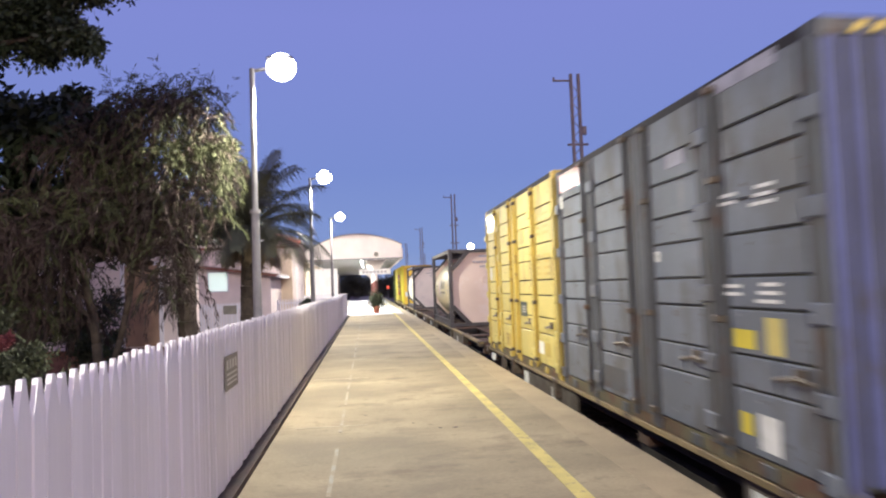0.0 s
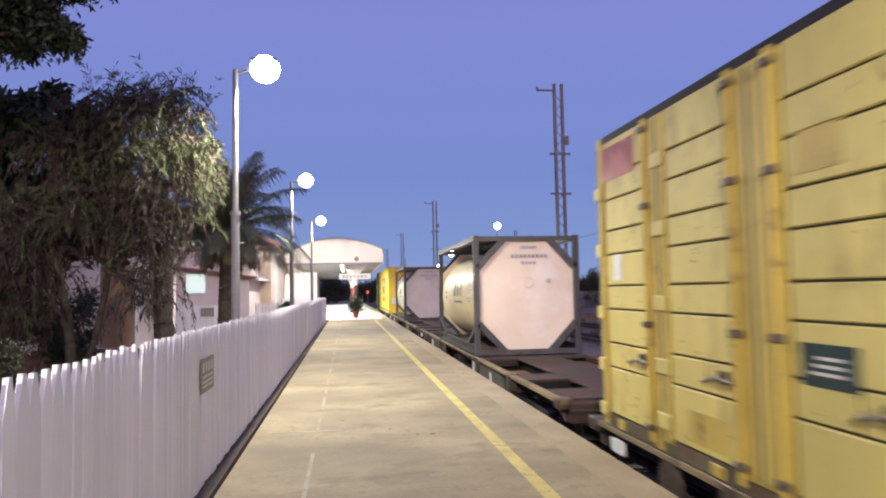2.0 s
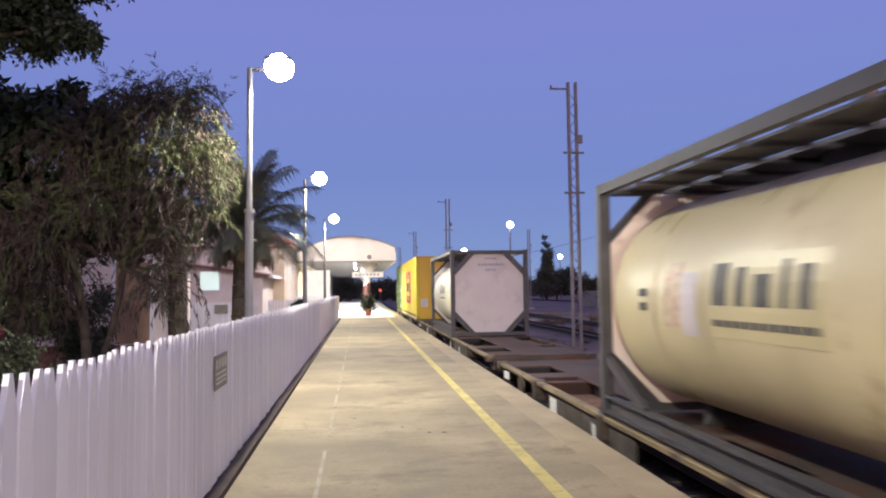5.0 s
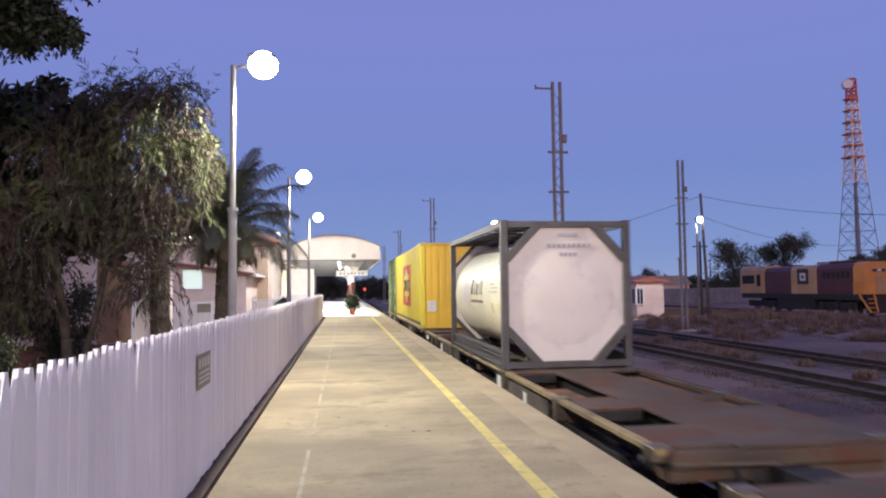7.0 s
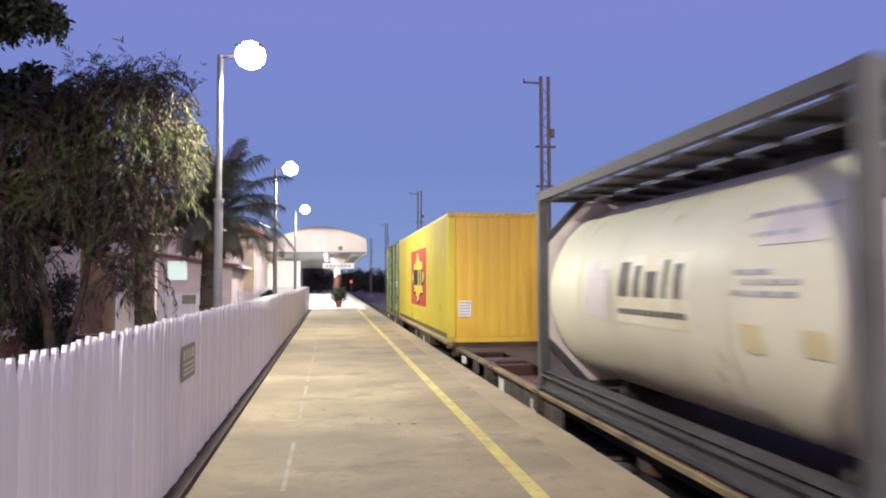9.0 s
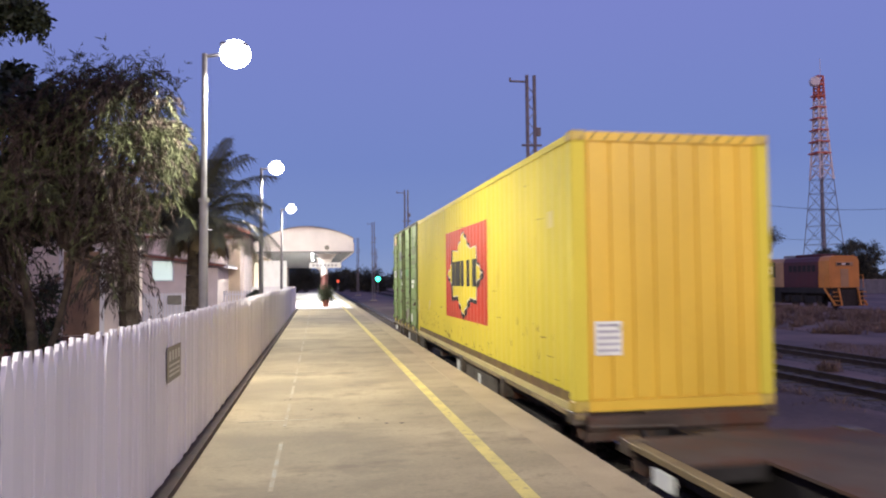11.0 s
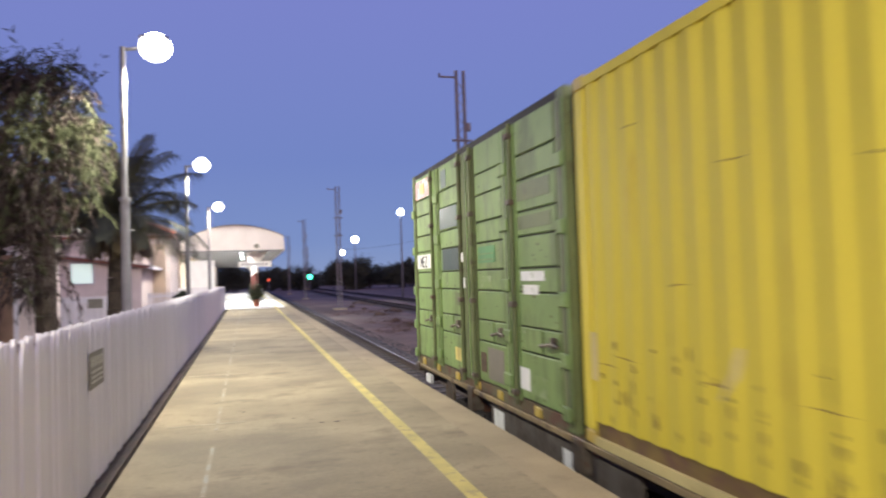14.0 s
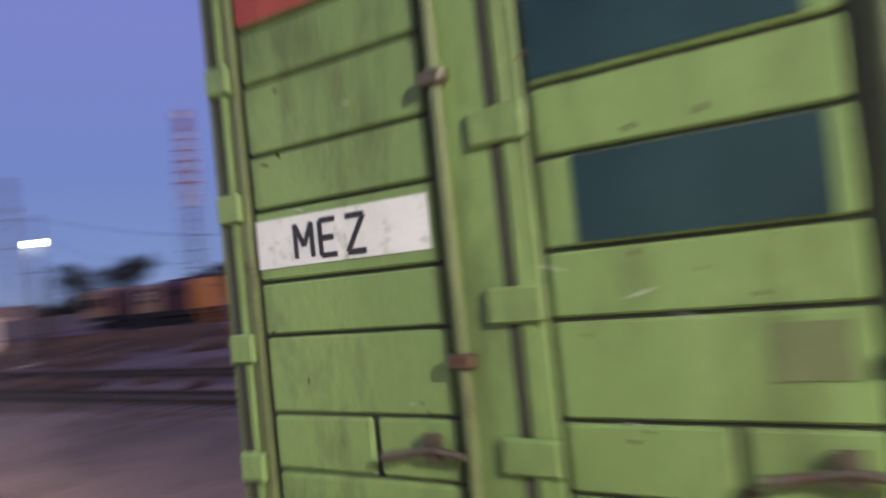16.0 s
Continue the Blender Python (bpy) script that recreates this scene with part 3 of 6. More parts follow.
def limb(bm, a, b, r0, r1, bends=4, wob=0.12):
    a, b = Vector(a), Vector(b)
    last, lr = a, r0
    for k in range(1, bends + 1):
        p = a.lerp(b, k / bends)
        if k < bends:
            p += Vector((random.uniform(-wob, wob), random.uniform(-wob, wob), random.uniform(-wob, wob) * 0.4))
        r = r0 + (r1 - r0) * k / bends
        rod(bm, last, p, lr, r, 8)
        last, lr = p, r


def clump_tree(name, at, clumps, leaves, size, material, label, trunk_r=0.2, group="", trunk_top=None):
    """A broadleaf tree: trunk, limbs to each clump, and leaf clumps with gaps."""
    t = thing(name, at, label, "tree", group)
    bm = B()
    top = trunk_top or (0, 0, max(c[2] for c in clumps) * 0.45)
    limb(bm, (0, 0, -0.1), top, trunk_r, trunk_r * 0.6, 4, trunk_r * 0.4)
    for c in clumps:
        limb(bm, top, c[:3], trunk_r * 0.4, trunk_r * 0.08, 3, 0.15)
    part("trunk", bm, BARK, t, "rough brown trunk and limbs", True)
    tot = sum(c[3] ** 2 for c in clumps)
    pts = []
    for c in clumps:
        k = int(leaves * c[3] ** 2 / tot)
        subs = max(3, int(c[3] * 9))
        cen = unit(rng.normal(size=(subs, 3))) * (c[3] * rng.uniform(0.35, 1.0, (subs, 1))) * np.array((1, 1, 0.85)) + np.array(c[:3])
        own = rng.integers(0, subs, k)
        pts.append(cen[own] + rng.normal(size=(k, 3)) * c[3] * 0.17)
    pts = np.concatenate(pts)
    dirs = unit(rng.normal(size=pts.shape) + np.array((0, 0, -0.5)))
    me = leaf_mesh("crown", pts, size * rng.uniform(0.6, 1.3, len(pts)), dirs, material)
    crown = new("crown", me)
    crown.parent = t
    return t


def weeping_tree():
    """The weeping tree beside the first lamp: a light crown of drooping, feathery sprays."""
    t = thing("weeping_tree", (-3.35, 12.3, -0.36), "weeping tree with drooping green and reddish sprays, lit by lamp", "tree")
    bm = B()
    random.seed(6)
    fork = (-0.55, 0, 2.4)
    limb(bm, (-1.0, 0, 0), fork, 0.06, 0.05, 6, 0.05)
    limb(bm, (-1.05, 0.0, 0.1), (-1.5, 0.2, 3.2), 0.09, 0.06, 6, 0.05)
    # boughs fill a lopsided crown in layers: across, along, height, spread
    heads = [(0.75, 0.1, 4.9, 0.2), (0.95, -0.2, 4.35, 0.18), (0.45, 0.2, 5.35, 0.2), (0.1, -0.3, 4.95, 0.22), (-0.4, 0.3, 5.2, 0.22), (-0.8, -0.3, 4.6, 0.22), (-1.1, 0.2, 4.9, 0.22), (-1.5, -0.2, 4.4, 0.25), (0.9, 0.3, 3.75, 0.16)]
    heads += [(0.2, -0.5, 2.75, 0.16), (0.28, -0.5, 2.3, 0.15), (0.12, -0.5, 1.9, 0.14), (0.3, -0.45, 2.0, 0.12)]
    while len(heads) < 80:
        x, y = random.uniform(-2.6, 0.95), random.uniform(-0.8, 0.8)
        top = 5.2 - 0.25 * abs(y) if x > -0.7 else 5.2 + (x + 0.7) * 0.95
        z = random.uniform(max(2.9, 1.7 if x > -1.2 else 2.0) if x > -1.2 else 1.3, top)
        if noise.noise(Vector((x * 1.3, z * 1.1, 5.0))) > -0.22:
            heads.append((x, y, z, random.uniform(0.1, 0.24)))
    for h in heads:
        limb(bm, fork if h[0] > -1.3 else (-1.5, 0.2, 3.0), h[:3], 0.045, 0.010, 5, 0.16)
    part("trunk", bm, BARK, t, "dark thin trunks and limbs", True)
    groups = {0: ([], [], []), 1: ([], [], [])}

    def spray(p, vel, steps, fall, floor_z, g, thin=1.0):
        """One drooping twig with paired narrow leaflets that fan off it."""
        for i in range(steps):
            vel = vel + np.array((rng.normal(0, 0.05), rng.normal(0, 0.05), -fall))
            vel /= max(1, np.linalg.norm(vel))
            p = p + vel * 0.036
            if p[2] < floor_z or p[0] > 1.22:
                break
            if rng.random() > thin:
                continue
            for q in range(2):
                g[0].append(p + rng.normal(0, 0.012, 3))
                g[1].append(rng.uniform(0.07, 0.17))
                g[2].append(vel * 0.9 + rng.normal(0, 0.3, 3) + np.array((0, 0, -0.45)))

    for h in heads:
        # more reddish sprays away from the lamp: its falloff put into leaf colour
        red = 1 if rng.random() < (0.62 if h[0] < 0.3 else 0.12) else 0
        reach = rng.uniform(0.6, 1.25)
        for k in range(int(34 * h[3] / 0.2)):
            p = np.array(h[:3]) + rng.normal(0, (h[3], h[3], h[3] * 0.6))
            vel = np.array((rng.normal(0, 0.6), rng.normal(0, 0.5), rng.uniform(-0.1, 0.9)))
            floor_z = rng.normal(1.0, 0.2) if h[0] > 0 and h[2] < 2.8 else rng.normal(2.55, 0.3) if p[0] > -0.2 else rng.normal(2.2, 0.3) if p[0] > -1.4 else rng.normal(0.9, 0.4)
            spray(p, vel, int(reach * rng.uniform(8, 34)), rng.uniform(0.05, 0.10), floor_z, groups[red if rng.random() < 0.85 else 1 - red], 0.8)
    # sparse sprigs above the crown
    for k in range(60):
        p = np.array((rng.uniform(-0.9, 0.9), rng.normal(0, 0.25), rng.uniform(4.8, 5.35)))
        spray(p, np.array((rng.normal(0, 0.3), rng.normal(0, 0.2), 1.0)), int(rng.uniform(12, 24)), 0.02, 0, groups[0], 0.45)
    for red, (p, s, d) in groups.items():
        me = leaf_mesh("foliage", np.array(p), np.array(s), unit(np.array(d)), LEAF_RED if red else LEAF_SPRAY, 7.0)
        ob = new("foliage", me)
        ob.parent = t
        tagged(ob, "reddish drooping sprays, browned for dimmer light" if red else "green drooping sprays")


weeping_tree()
clump_tree("shade_tree", (-5.7, 12.6, -0.36), [(-0.1, 0.3, 4.7, 1.0), (0.5, 0.5, 5.1, 0.6), (-1.0, 0.4, 5.2, 0.8), (-1.7, 0.4, 5.0, 1.2), (1.1, 0.6, 4.3, 0.9), (0.2, 1.2, 3.9, 1.3), (-1.2, 1.0, 3.1, 1.3), (-1.7, 1.3, 2.0, 1.0), (-2.0, -0.2, 1.9, 1.2), (-1.9, 0.4, 3.4, 1.5)], 56000, 0.2, LEAF_DARK, "large dark leafy shade tree behind the fence", 0.28)
clump_tree("overhanging_tree", (-7.25, 9.2, -0.42), [(2.6, -0.2, 5.25, 0.7), (3.3, -0.2, 5.2, 0.55), (3.85, -0.2, 5.4, 0.5), (3.0, -0.2, 5.6, 0.7), (3.9, -0.2, 6.1, 0.6), (4.2, -0.2, 5.85, 0.42), (3.5, -0.2, 6.0, 0.7), (4.3, -0.2, 6.4, 0.5), (2.7, -0.2, 6.3, 0.9), (1.6, -0.2, 5.9, 1.1), (3.8, -0.2, 6.7, 0.6)], 70000, 0.095, LEAF_DARK, "tall dark tree with a bough over the garden", 0.3, "", (0, 0, 4.6))
clump_tree("garden_shrub", (-4.5, 9.6, -0.36), [(0.0, 0, 0.9, 0.7), (-0.7, 0.5, 1.3, 0.8), (0.4, 0.5, 0.6, 0.5)], 7000, 0.09, LEAF, "dark green garden shrub behind the fence", 0.05)

clump_tree("flowering_shrub", (-4.2, 8.6, -0.36), [(0, 0, 1.42, 0.15), (-0.2, 0.1, 1.36, 0.16)], 900, 0.07, RED_BLOOM, "small garden shrub with red blooms behind the fence", 0.02)
clump_tree("garden_shrub", (-5.7, 15.2, -0.36), [(0, 0, 1.1, 0.8), (-0.6, 0.3, 1.7, 0.9), (0.5, 0.3, 0.8, 0.55)], 11000, 0.09, LEAF_DARK, "dark straggly garden shrub beside the house", 0.05)


def palm(at, height, fronds, length, label, trunk_r=0.16, seed=1):
    t = thing("palm_tree", at, label, "palm", "garden palms")
    random.seed(seed)
    bm = B()
    last = Vector((0, 0, 0))
    k = 0
    while last.z < height:
        p = last + Vector((random.uniform(-0.01, 0.015), random.uniform(-0.01, 0.01), 0.16))
        rod(bm, last, p, trunk_r * 0.97, trunk_r * 1.03, 12)
        last = p
        k += 1
    part("trunk", bm, BARK, t, "ringed brown palm trunk")
    for k in range(fronds):
        a = 2.399 * k + random.uniform(-0.3, 0.3)
        up = 1.4 - 1.75 * (k / fronds) + random.uniform(-0.15, 0.15)
        d = Vector((math.cos(a) * math.cos(up), math.sin(a) * math.cos(up), math.sin(up)))
        p = last.copy()
        side = d.cross(Vector((0, 0, 1))).normalized()
        bm = B()
        n = 24
        ln = length * random.uniform(0.75, 1.12)
        dry = k > fronds * 0.80
        ln *= 0.55 if dry else 1.0
        droop = random.uniform(0.35, 1.0)
        for i in range(n):
            d = (d + side * random.uniform(-0.02, 0.02) + Vector((0, 0, droop * (-0.015 - 0.007 * i) - 0.04 * dry))).normalized()
            q = p + d * (ln / n)
            rod(bm, p, q, 0.014 * (1 - i / n) + 0.004, None, 4, False)
            if i > 2:
                w = 0.20 * length * math.sin(math.pi * (i - 1) / (n + 1)) + 0.05
                for s in (-1, 1):
                    for e in (0.0, 0.33, 0.66):
                        b0 = p.lerp(q, e)
                        wl_ = w * random.uniform(0.7, 1.15)
                        mid = b0 + side * s * wl_ * 0.5 + d * wl_ * 0.45
                        tip = mid + side * s * wl_ * 0.25 + d * wl_ * 0.3 + Vector((0, 0, -wl_ * random.uniform(0.15, 0.8)))
                        m = d * 0.011
                        v0, v1 = bm.verts.new(b0 - m), bm.verts.new(b0 + m)
                        v2, v3 = bm.verts.new(mid + m * 0.9), bm.verts.new(mid - m * 0.9)
                        bm.faces.new((v0, v1, v2, v3))
                        bm.faces.new((v3, v2, bm.verts.new(tip)))
            p = q
        me = bpy.data.meshes.new("frond")
        bm.to_mesh(me)
        bm.free()
        me.materials.append(DRY_FROND if dry else FROND)
        ob = new("frond", me)
        ob.parent = t
        if dry:
            tagged(ob, "hanging dry brown frond")
    return t


palm((-3.2, 19.4, -0.36), 3.5, 64, 2.4, "tall palm with green and dry fronds behind the fence", 0.23, 3)
palm((-3.12, 12.7, -0.36), 2.6, 7, 0.4, "small palm with short yellow-green fronds under the weeping tree", 0.165, 8)


# ---- station buildings ----
def weatherboards(wall, x0, x1, y, z0, z1, material, step=0.17):
    """Lapped boards on a wall that faces -y."""
    z = z0
    while z < z1 - 0.01:
        bm = B()
        h = min(step, z1 - z)
        a = [bm.verts.new(p) for p in ((x0, y - 0.022, z), (x1, y - 0.022, z), (x1, y - 0.004, z + h), (x0, y - 0.004, z + h), (x0, y, z), (x1, y, z))]
        bm.faces.new((a[0], a[1], a[2], a[3]))
        bm.faces.new((a[0], a[4], a[5], a[1]))
        part("board", bm, material, wall)
        z += h


def station_house():
    """Timber house nearest the platform: stumps, boards, door and windows, an iron roof."""
    h = thing("station_house", (0, 0, 0), "pale pink timber station house with iron roof on brick base", "house")
    x0, x1, y0, y1 = -13.5, -4.85, 18.6, 21.0
    part("base", box(B(), x0 + 0.1, x1 - 0.1, y0 + 0.1, y1 - 0.1, -0.4, 0.25), BRICK, h, "dark brick base")
    bm = box(B(), x0, x1, y0, y1, 0.25, 3.1)
    weatherboards(part("wall", bm, PINK_WALL, h), x0, x1, y0, 0.25, 3.1, PINK_WALL)
    bm = B()
    slab(bm, [(x0 - 0.45, 3.0), ((x0 + x1) / 2, 4.3), (x1 + 0.45, 3.0), (x1 + 0.45, 3.12), ((x0 + x1) / 2, 4.44), (x0 - 0.45, 3.12)], y0 - 0.5, y1 + 0.4)
    slab(bm, [(x0, 3.1), (x1, 3.1), ((x0 + x1) / 2, 4.28)], y0 + 0.05, y0 + 0.1)
    part("roof", bm, ROOF_IRON, h)
    for dx in (-5.68,):
        d = part("door", box(B(), dx - 0.42, dx + 0.42, y0 - 0.05, y0 - 0.023, 0.28, 2.32), BROWN_DOOR, h, "closed brown door")
        part("door_frame", cubes(B(), [(dx - 0.52, dx - 0.42, y0 - 0.06, y0 - 0.02, 0.25, 2.42), (dx + 0.42, dx + 0.52, y0 - 0.06, y0 - 0.02, 0.25, 2.42), (dx - 0.42, dx + 0.42, y0 - 0.06, y0 - 0.02, 2.32, 2.42)]), WHITE_PAINT, d, "white door frame")
        part("step", box(B(), dx - 0.6, dx + 0.6, y0 - 0.5, y0, -0.35, 0.22), BRICK, h)
    for wx in (-9.6,):
        w = part("window", box(B(), wx - 0.45, wx + 0.45, y0 - 0.04, y0 - 0.023, 0.95, 2.25), WINDOW_DARK, h, "dark window pane")
        part("window_frame", cubes(B(), [(wx - 0.53, wx - 0.45, y0 - 0.06, y0 - 0.02, 0.87, 2.33), (wx + 0.45, wx + 0.53, y0 - 0.06, y0 - 0.02, 0.87, 2.33), (wx - 0.45, wx + 0.45, y0 - 0.06, y0 - 0.02, 2.25, 2.33), (wx - 0.45, wx + 0.45, y0 - 0.06, y0 - 0.02, 0.87, 0.95), (wx - 0.02, wx + 0.02, y0 - 0.055, y0 - 0.041, 0.95, 2.25)]), WHITE_PAINT, w)


def station_building():
    """Main building under the canopy: gable, lean-to, lit window, porch rail."""
    b = thing("station_building", (0, 0, 0), "pink and cream timber station building with a lean-to roof, lit window", "building")
    x0, x1, y0, y1 = -15.0, -3.7, 37.5, 94.0
    bm = box(B(), x0, x1, y0, y1, -0.4, 4.1)
    weatherboards(part("wall", bm, PINK_WALL, b), x0, x1, y0, 0.0, 4.1, PINK_WALL)
    bm = B()
    slab(bm, [(x0 - 0.5, 4.05), (-9.3, 6.3), (x1 + 0.3, 4.05), (x1 + 0.3, 4.2), (-9.3, 6.46), (x0 - 0.5, 4.2)], y0 - 0.4, y1)
    part("roof", bm, ROOF_IRON, b)
    part("barge_board", beam(B(), (-8.0, y0 - 0.42, 5.6), (x1 + 0.32, y0 - 0.42, 4.02), 0.05, 0.14), RED_TRIM, b)
    part("eave_trim", box(B(), -8.6, x1 + 0.2, y0 - 0.12, y0 - 0.03, 3.78, 3.9), RED_TRIM, b)
    # lean-to in front of the gable
    lx0, lx1, ly0 = -9.4, -4.35, 32.5
    bm = slab(B(), [(lx0, -0.4), (lx1, -0.4), (lx1, 2.26), (lx0, 2.98)], ly0, y0 - 0.02)
    weatherboards(part("lean_to", bm, PINK_WALL, b), lx0, lx1, ly0, -0.2, 2.3, PINK_WALL)
    bm = B()
    slab(bm, [(lx0 - 0.3, 3.05), (lx1 + 0.4, 2.22), (lx1 + 0.4, 2.32), (lx0 - 0.3, 3.17)], ly0 - 0.35, y0 - 0.03)
    part("lean_to_roof", bm, ROOF_IRON, b)
    part("fascia", beam(B(), (lx0 - 0.3, ly0 - 0.37, 3.06), (lx1 + 0.4, ly0 - 0.37, 2.23), 0.04, 0.1), RED_TRIM, b)
    part("gutter", box(B(), lx1 + 0.32, lx1 + 0.48, ly0 - 0.4, y0, 2.15, 2.25), WHITE_PAINT, b)
    part("window", box(B(), -7.05, -6.25, ly0 - 0.05, ly0 - 0.024, 1.65, 2.45), WINDOW_GLOW, b, "lit greenish white window")
    part("window_frame", cubes(B(), [(-7.13, -7.05, ly0 - 0.07, ly0 - 0.02, 1.57, 2.53), (-6.25, -6.17, ly0 - 0.07, ly0 - 0.02, 1.57, 2.53), (-7.05, -6.25, ly0 - 0.07, ly0 - 0.02, 2.45, 2.53), (-7.05, -6.25, ly0 - 0.07, ly0 - 0.02, 1.57, 1.65)]), WHITE_PAINT, b)
    part("porch_wall", box(B(), -4.3, -3.75, 36.0, 36.1, -0.3, 3.4), CREAM_WALL, b, "cream boarded porch wall")
    part("white_panel", box(B(), -3.3, -1.75, 42.2, 42.3, 0.75, 2.75), SIGN_WHITE, b, "bright white wall panel under the canopy")
    part("platform_wall", box(B(), -3.68, -3.6, 42, 94, 0, 3.2), CREAM_WALL, b)
    for dy in (46.0, 50.0, 54.0, 60.0, 68.0, 76.0, 84.0):
        part("platform_door", box(B(), -3.6, -3.56, dy - 0.5, dy + 0.5, 0, 2.2), RED_TRIM, b, "dull red door")


station_house()
station_building()


def low_fence(name, at, count, step, height, turn, label, slope=0.0):
    f = thing(name, at, label, "fence", "garden fences", turn)
    me = None
    for k in range(count):
        if me is None:
            ob = part("slat", box(B(), -0.035, 0.035, -0.01, 0.01, 0.06, height), WHITE_PAINT, f)
            me = ob.data
        else:
            shared("slat", me, f, (k * step, 0, slope * k))
    w = count * step
    for z in (0.2, height - 0.16):
        part("rail", beam(B(), (-0.05, 0.035, z), (w, 0.035, z + slope * count), 0.04, 0.07), WHITE_PAINT, f)
    return f


low_fence("garden_fence", (-6.6, 28.0, -0.36), 20, 0.105, 1.5, 0, "low white slatted garden fence beside the house")
low_fence("ramp_fence", (-4.0, 32.0, -0.35), 22, 0.12, 1.5, 0, "white slatted fence rising beside the ramp", 0.0)
gs = thing("gate_sign", (-5.55, 27.95, 0.72), "small grey notice on the garden fence", "sign")
part("plate", box(B(), 0, 0.5, 0, 0.012, 0, 0.33), SIGN_GREY, gs)
clump_tree("round_shrub", (-2.5, 31.4, -0.36), [(0.26 * math.cos(k), 0.26 * math.sin(k), 0.75 + 0.11 * (k % 6), 0.34) for k in range(14)] + [(0, 0, 1.42, 0.26)], 16000, 0.08, LEAF_DARK, "clipped round dark green shrub behind the fence", 0.05)


# ---- arched canopy ----
def canopy():
    c = thing("platform_canopy", (-0.73, 42.0, 0), "white arched platform canopy with corrugated soffit, lit underneath", "canopy")
    y1 = 53.0
    w, zb, zs, zt = 2.83, 3.23, 3.78, 4.70
    arc = [(-w + 2 * w * k / 28, zt - (0.95 * ((k - 14.5) / 14.5) ** 2 if k < 14.5 else 0.66 * ((k - 14.5) / 13.5) ** 2)) for k in range(29)]
    bm = B()
    slab(bm, [(-w, zb)] + arc + [(w, zb)], -0.08, 0.0)
    part("gable_end", bm, CANOPY_WHITE, c, "white curved gable end")
    bm = B()
    for a, b in zip(arc[:-1], arc[1:]):
        slab(bm, [a, b, (b[0], b[1] + 0.06), (a[0], a[1] + 0.06)], -0.2, y1)
    part("roof", bm, ROOF_IRON, c)
    bm = B()
    for k in range(170):
        box(bm, -w, w, 0.02 + k * 0.31, 0.02 + k * 0.31 + 0.2, zb, zb + 0.05)
    box(bm, -w, w, 0.01, y1, zb + 0.05, zb + 0.09)
    part("soffit", bm, SOFFIT, c, "grey corrugated soffit")
    for s in (-1, 1):
        part("side_fascia", box(B(), s * w - 0.06, s * w + 0.06, 0.01, y1, zb - 0.02, zs + 0.05), CANOPY_WHITE, c)
    part("trim", box(B(), -w - 0.02, w + 0.02, -0.12, -0.082, zb - 0.03, zb + 0.05), SOFFIT, c)
    for y in (1.2, 8.0, 15.0, 22.0, 29.0, 36.0, 43.0, 50.0):
        p = part("column", box(B(), 1.15, 1.37, y - 0.10, y + 0.10, 0, 1.95), POST_RED, c, "dark red square column")
        part("column_head", box(B(), 1.16, 1.36, y - 0.1, y + 0.1, 1.953, zb, 0.01), CANOPY_WHITE, p, "white upper column")
        for s in (-1, 1):
            curve = [(1.26 + s * (0.101 + 0.62 * (k / 9) ** 2.2), 2.15 + (zb - 0.03 - 2.15) * (k / 9) ** 0.8) for k in range(10)]
            bm = slab(B(), curve + [(1.26 + s * 0.101, zb - 0.03)], y - 0.03, y + 0.03)
            part("bracket", bm, CANOPY_WHITE, p, "white curved bracket")
    part("medallion", rod(B(), (1.3, -0.14, 3.5), (1.3, -0.081, 3.5), 0.14, 0.14, 16), SIGN_GREY, c)
    for y in (2.0, 7.0, 13.0, 26.0, 40.0):
        part("tube_lamp", box(B(), 0.37, 0.49, y - 0.6, y + 0.6, zb - 0.09, zb - 0.04), TUBE_GLOW, c, "glowing tube lamp")


canopy()
setting("canopy_floor", box(B(), -3.6, 1.98, 39.6, 95, -0.05, 0.003), PALE_FLOOR, "pale painted concrete floor under the canopy")
ns = thing("name_board", (0.48, 43.0, 2.32), "white hanging name board under the canopy", "sign")
part("board", box(B(), -0.95, 0.95, 0, 0.05, 0, 0.34), SIGN_WHITE, ns)
for k in range(7):
    part("print_bar", box(B(), -0.75 + 0.22 * k, -0.62 + 0.22 * k, -0.004, -0.001, 0.10, 0.22), PRINT_FAINT, ns, "plain grey bar")
for hx in (-0.7, 0.7):
    part("hanger", rod(B(), (hx, 0.025, 0.33), (hx, 0.025, 0.92), 0.012), GREY_STEEL, ns)


def potted_plant():
    p = thing("potted_plant", (0.50, 42.8, 0), "green potted plant in a terracotta pot beside the column", "plant")
    part("pot", rod(B(), (0, 0, 0), (0, 0, 0.42), 0.16, 0.21, 16), TERRACOTTA, p, smooth=False)
    n = 1400
    pts = rng.normal(0, (0.17, 0.17, 0.22), (n, 3)) + np.array((0, 0, 0.72))
    me = leaf_mesh("leaves", pts, rng.uniform(0.1, 0.22, n), unit(rng.normal(size=(n, 3)) + np.array((0, 0, 0.4))), LEAF, 3.0)
    ob = new("leaves", me)
    ob.parent = p


potted_plant()


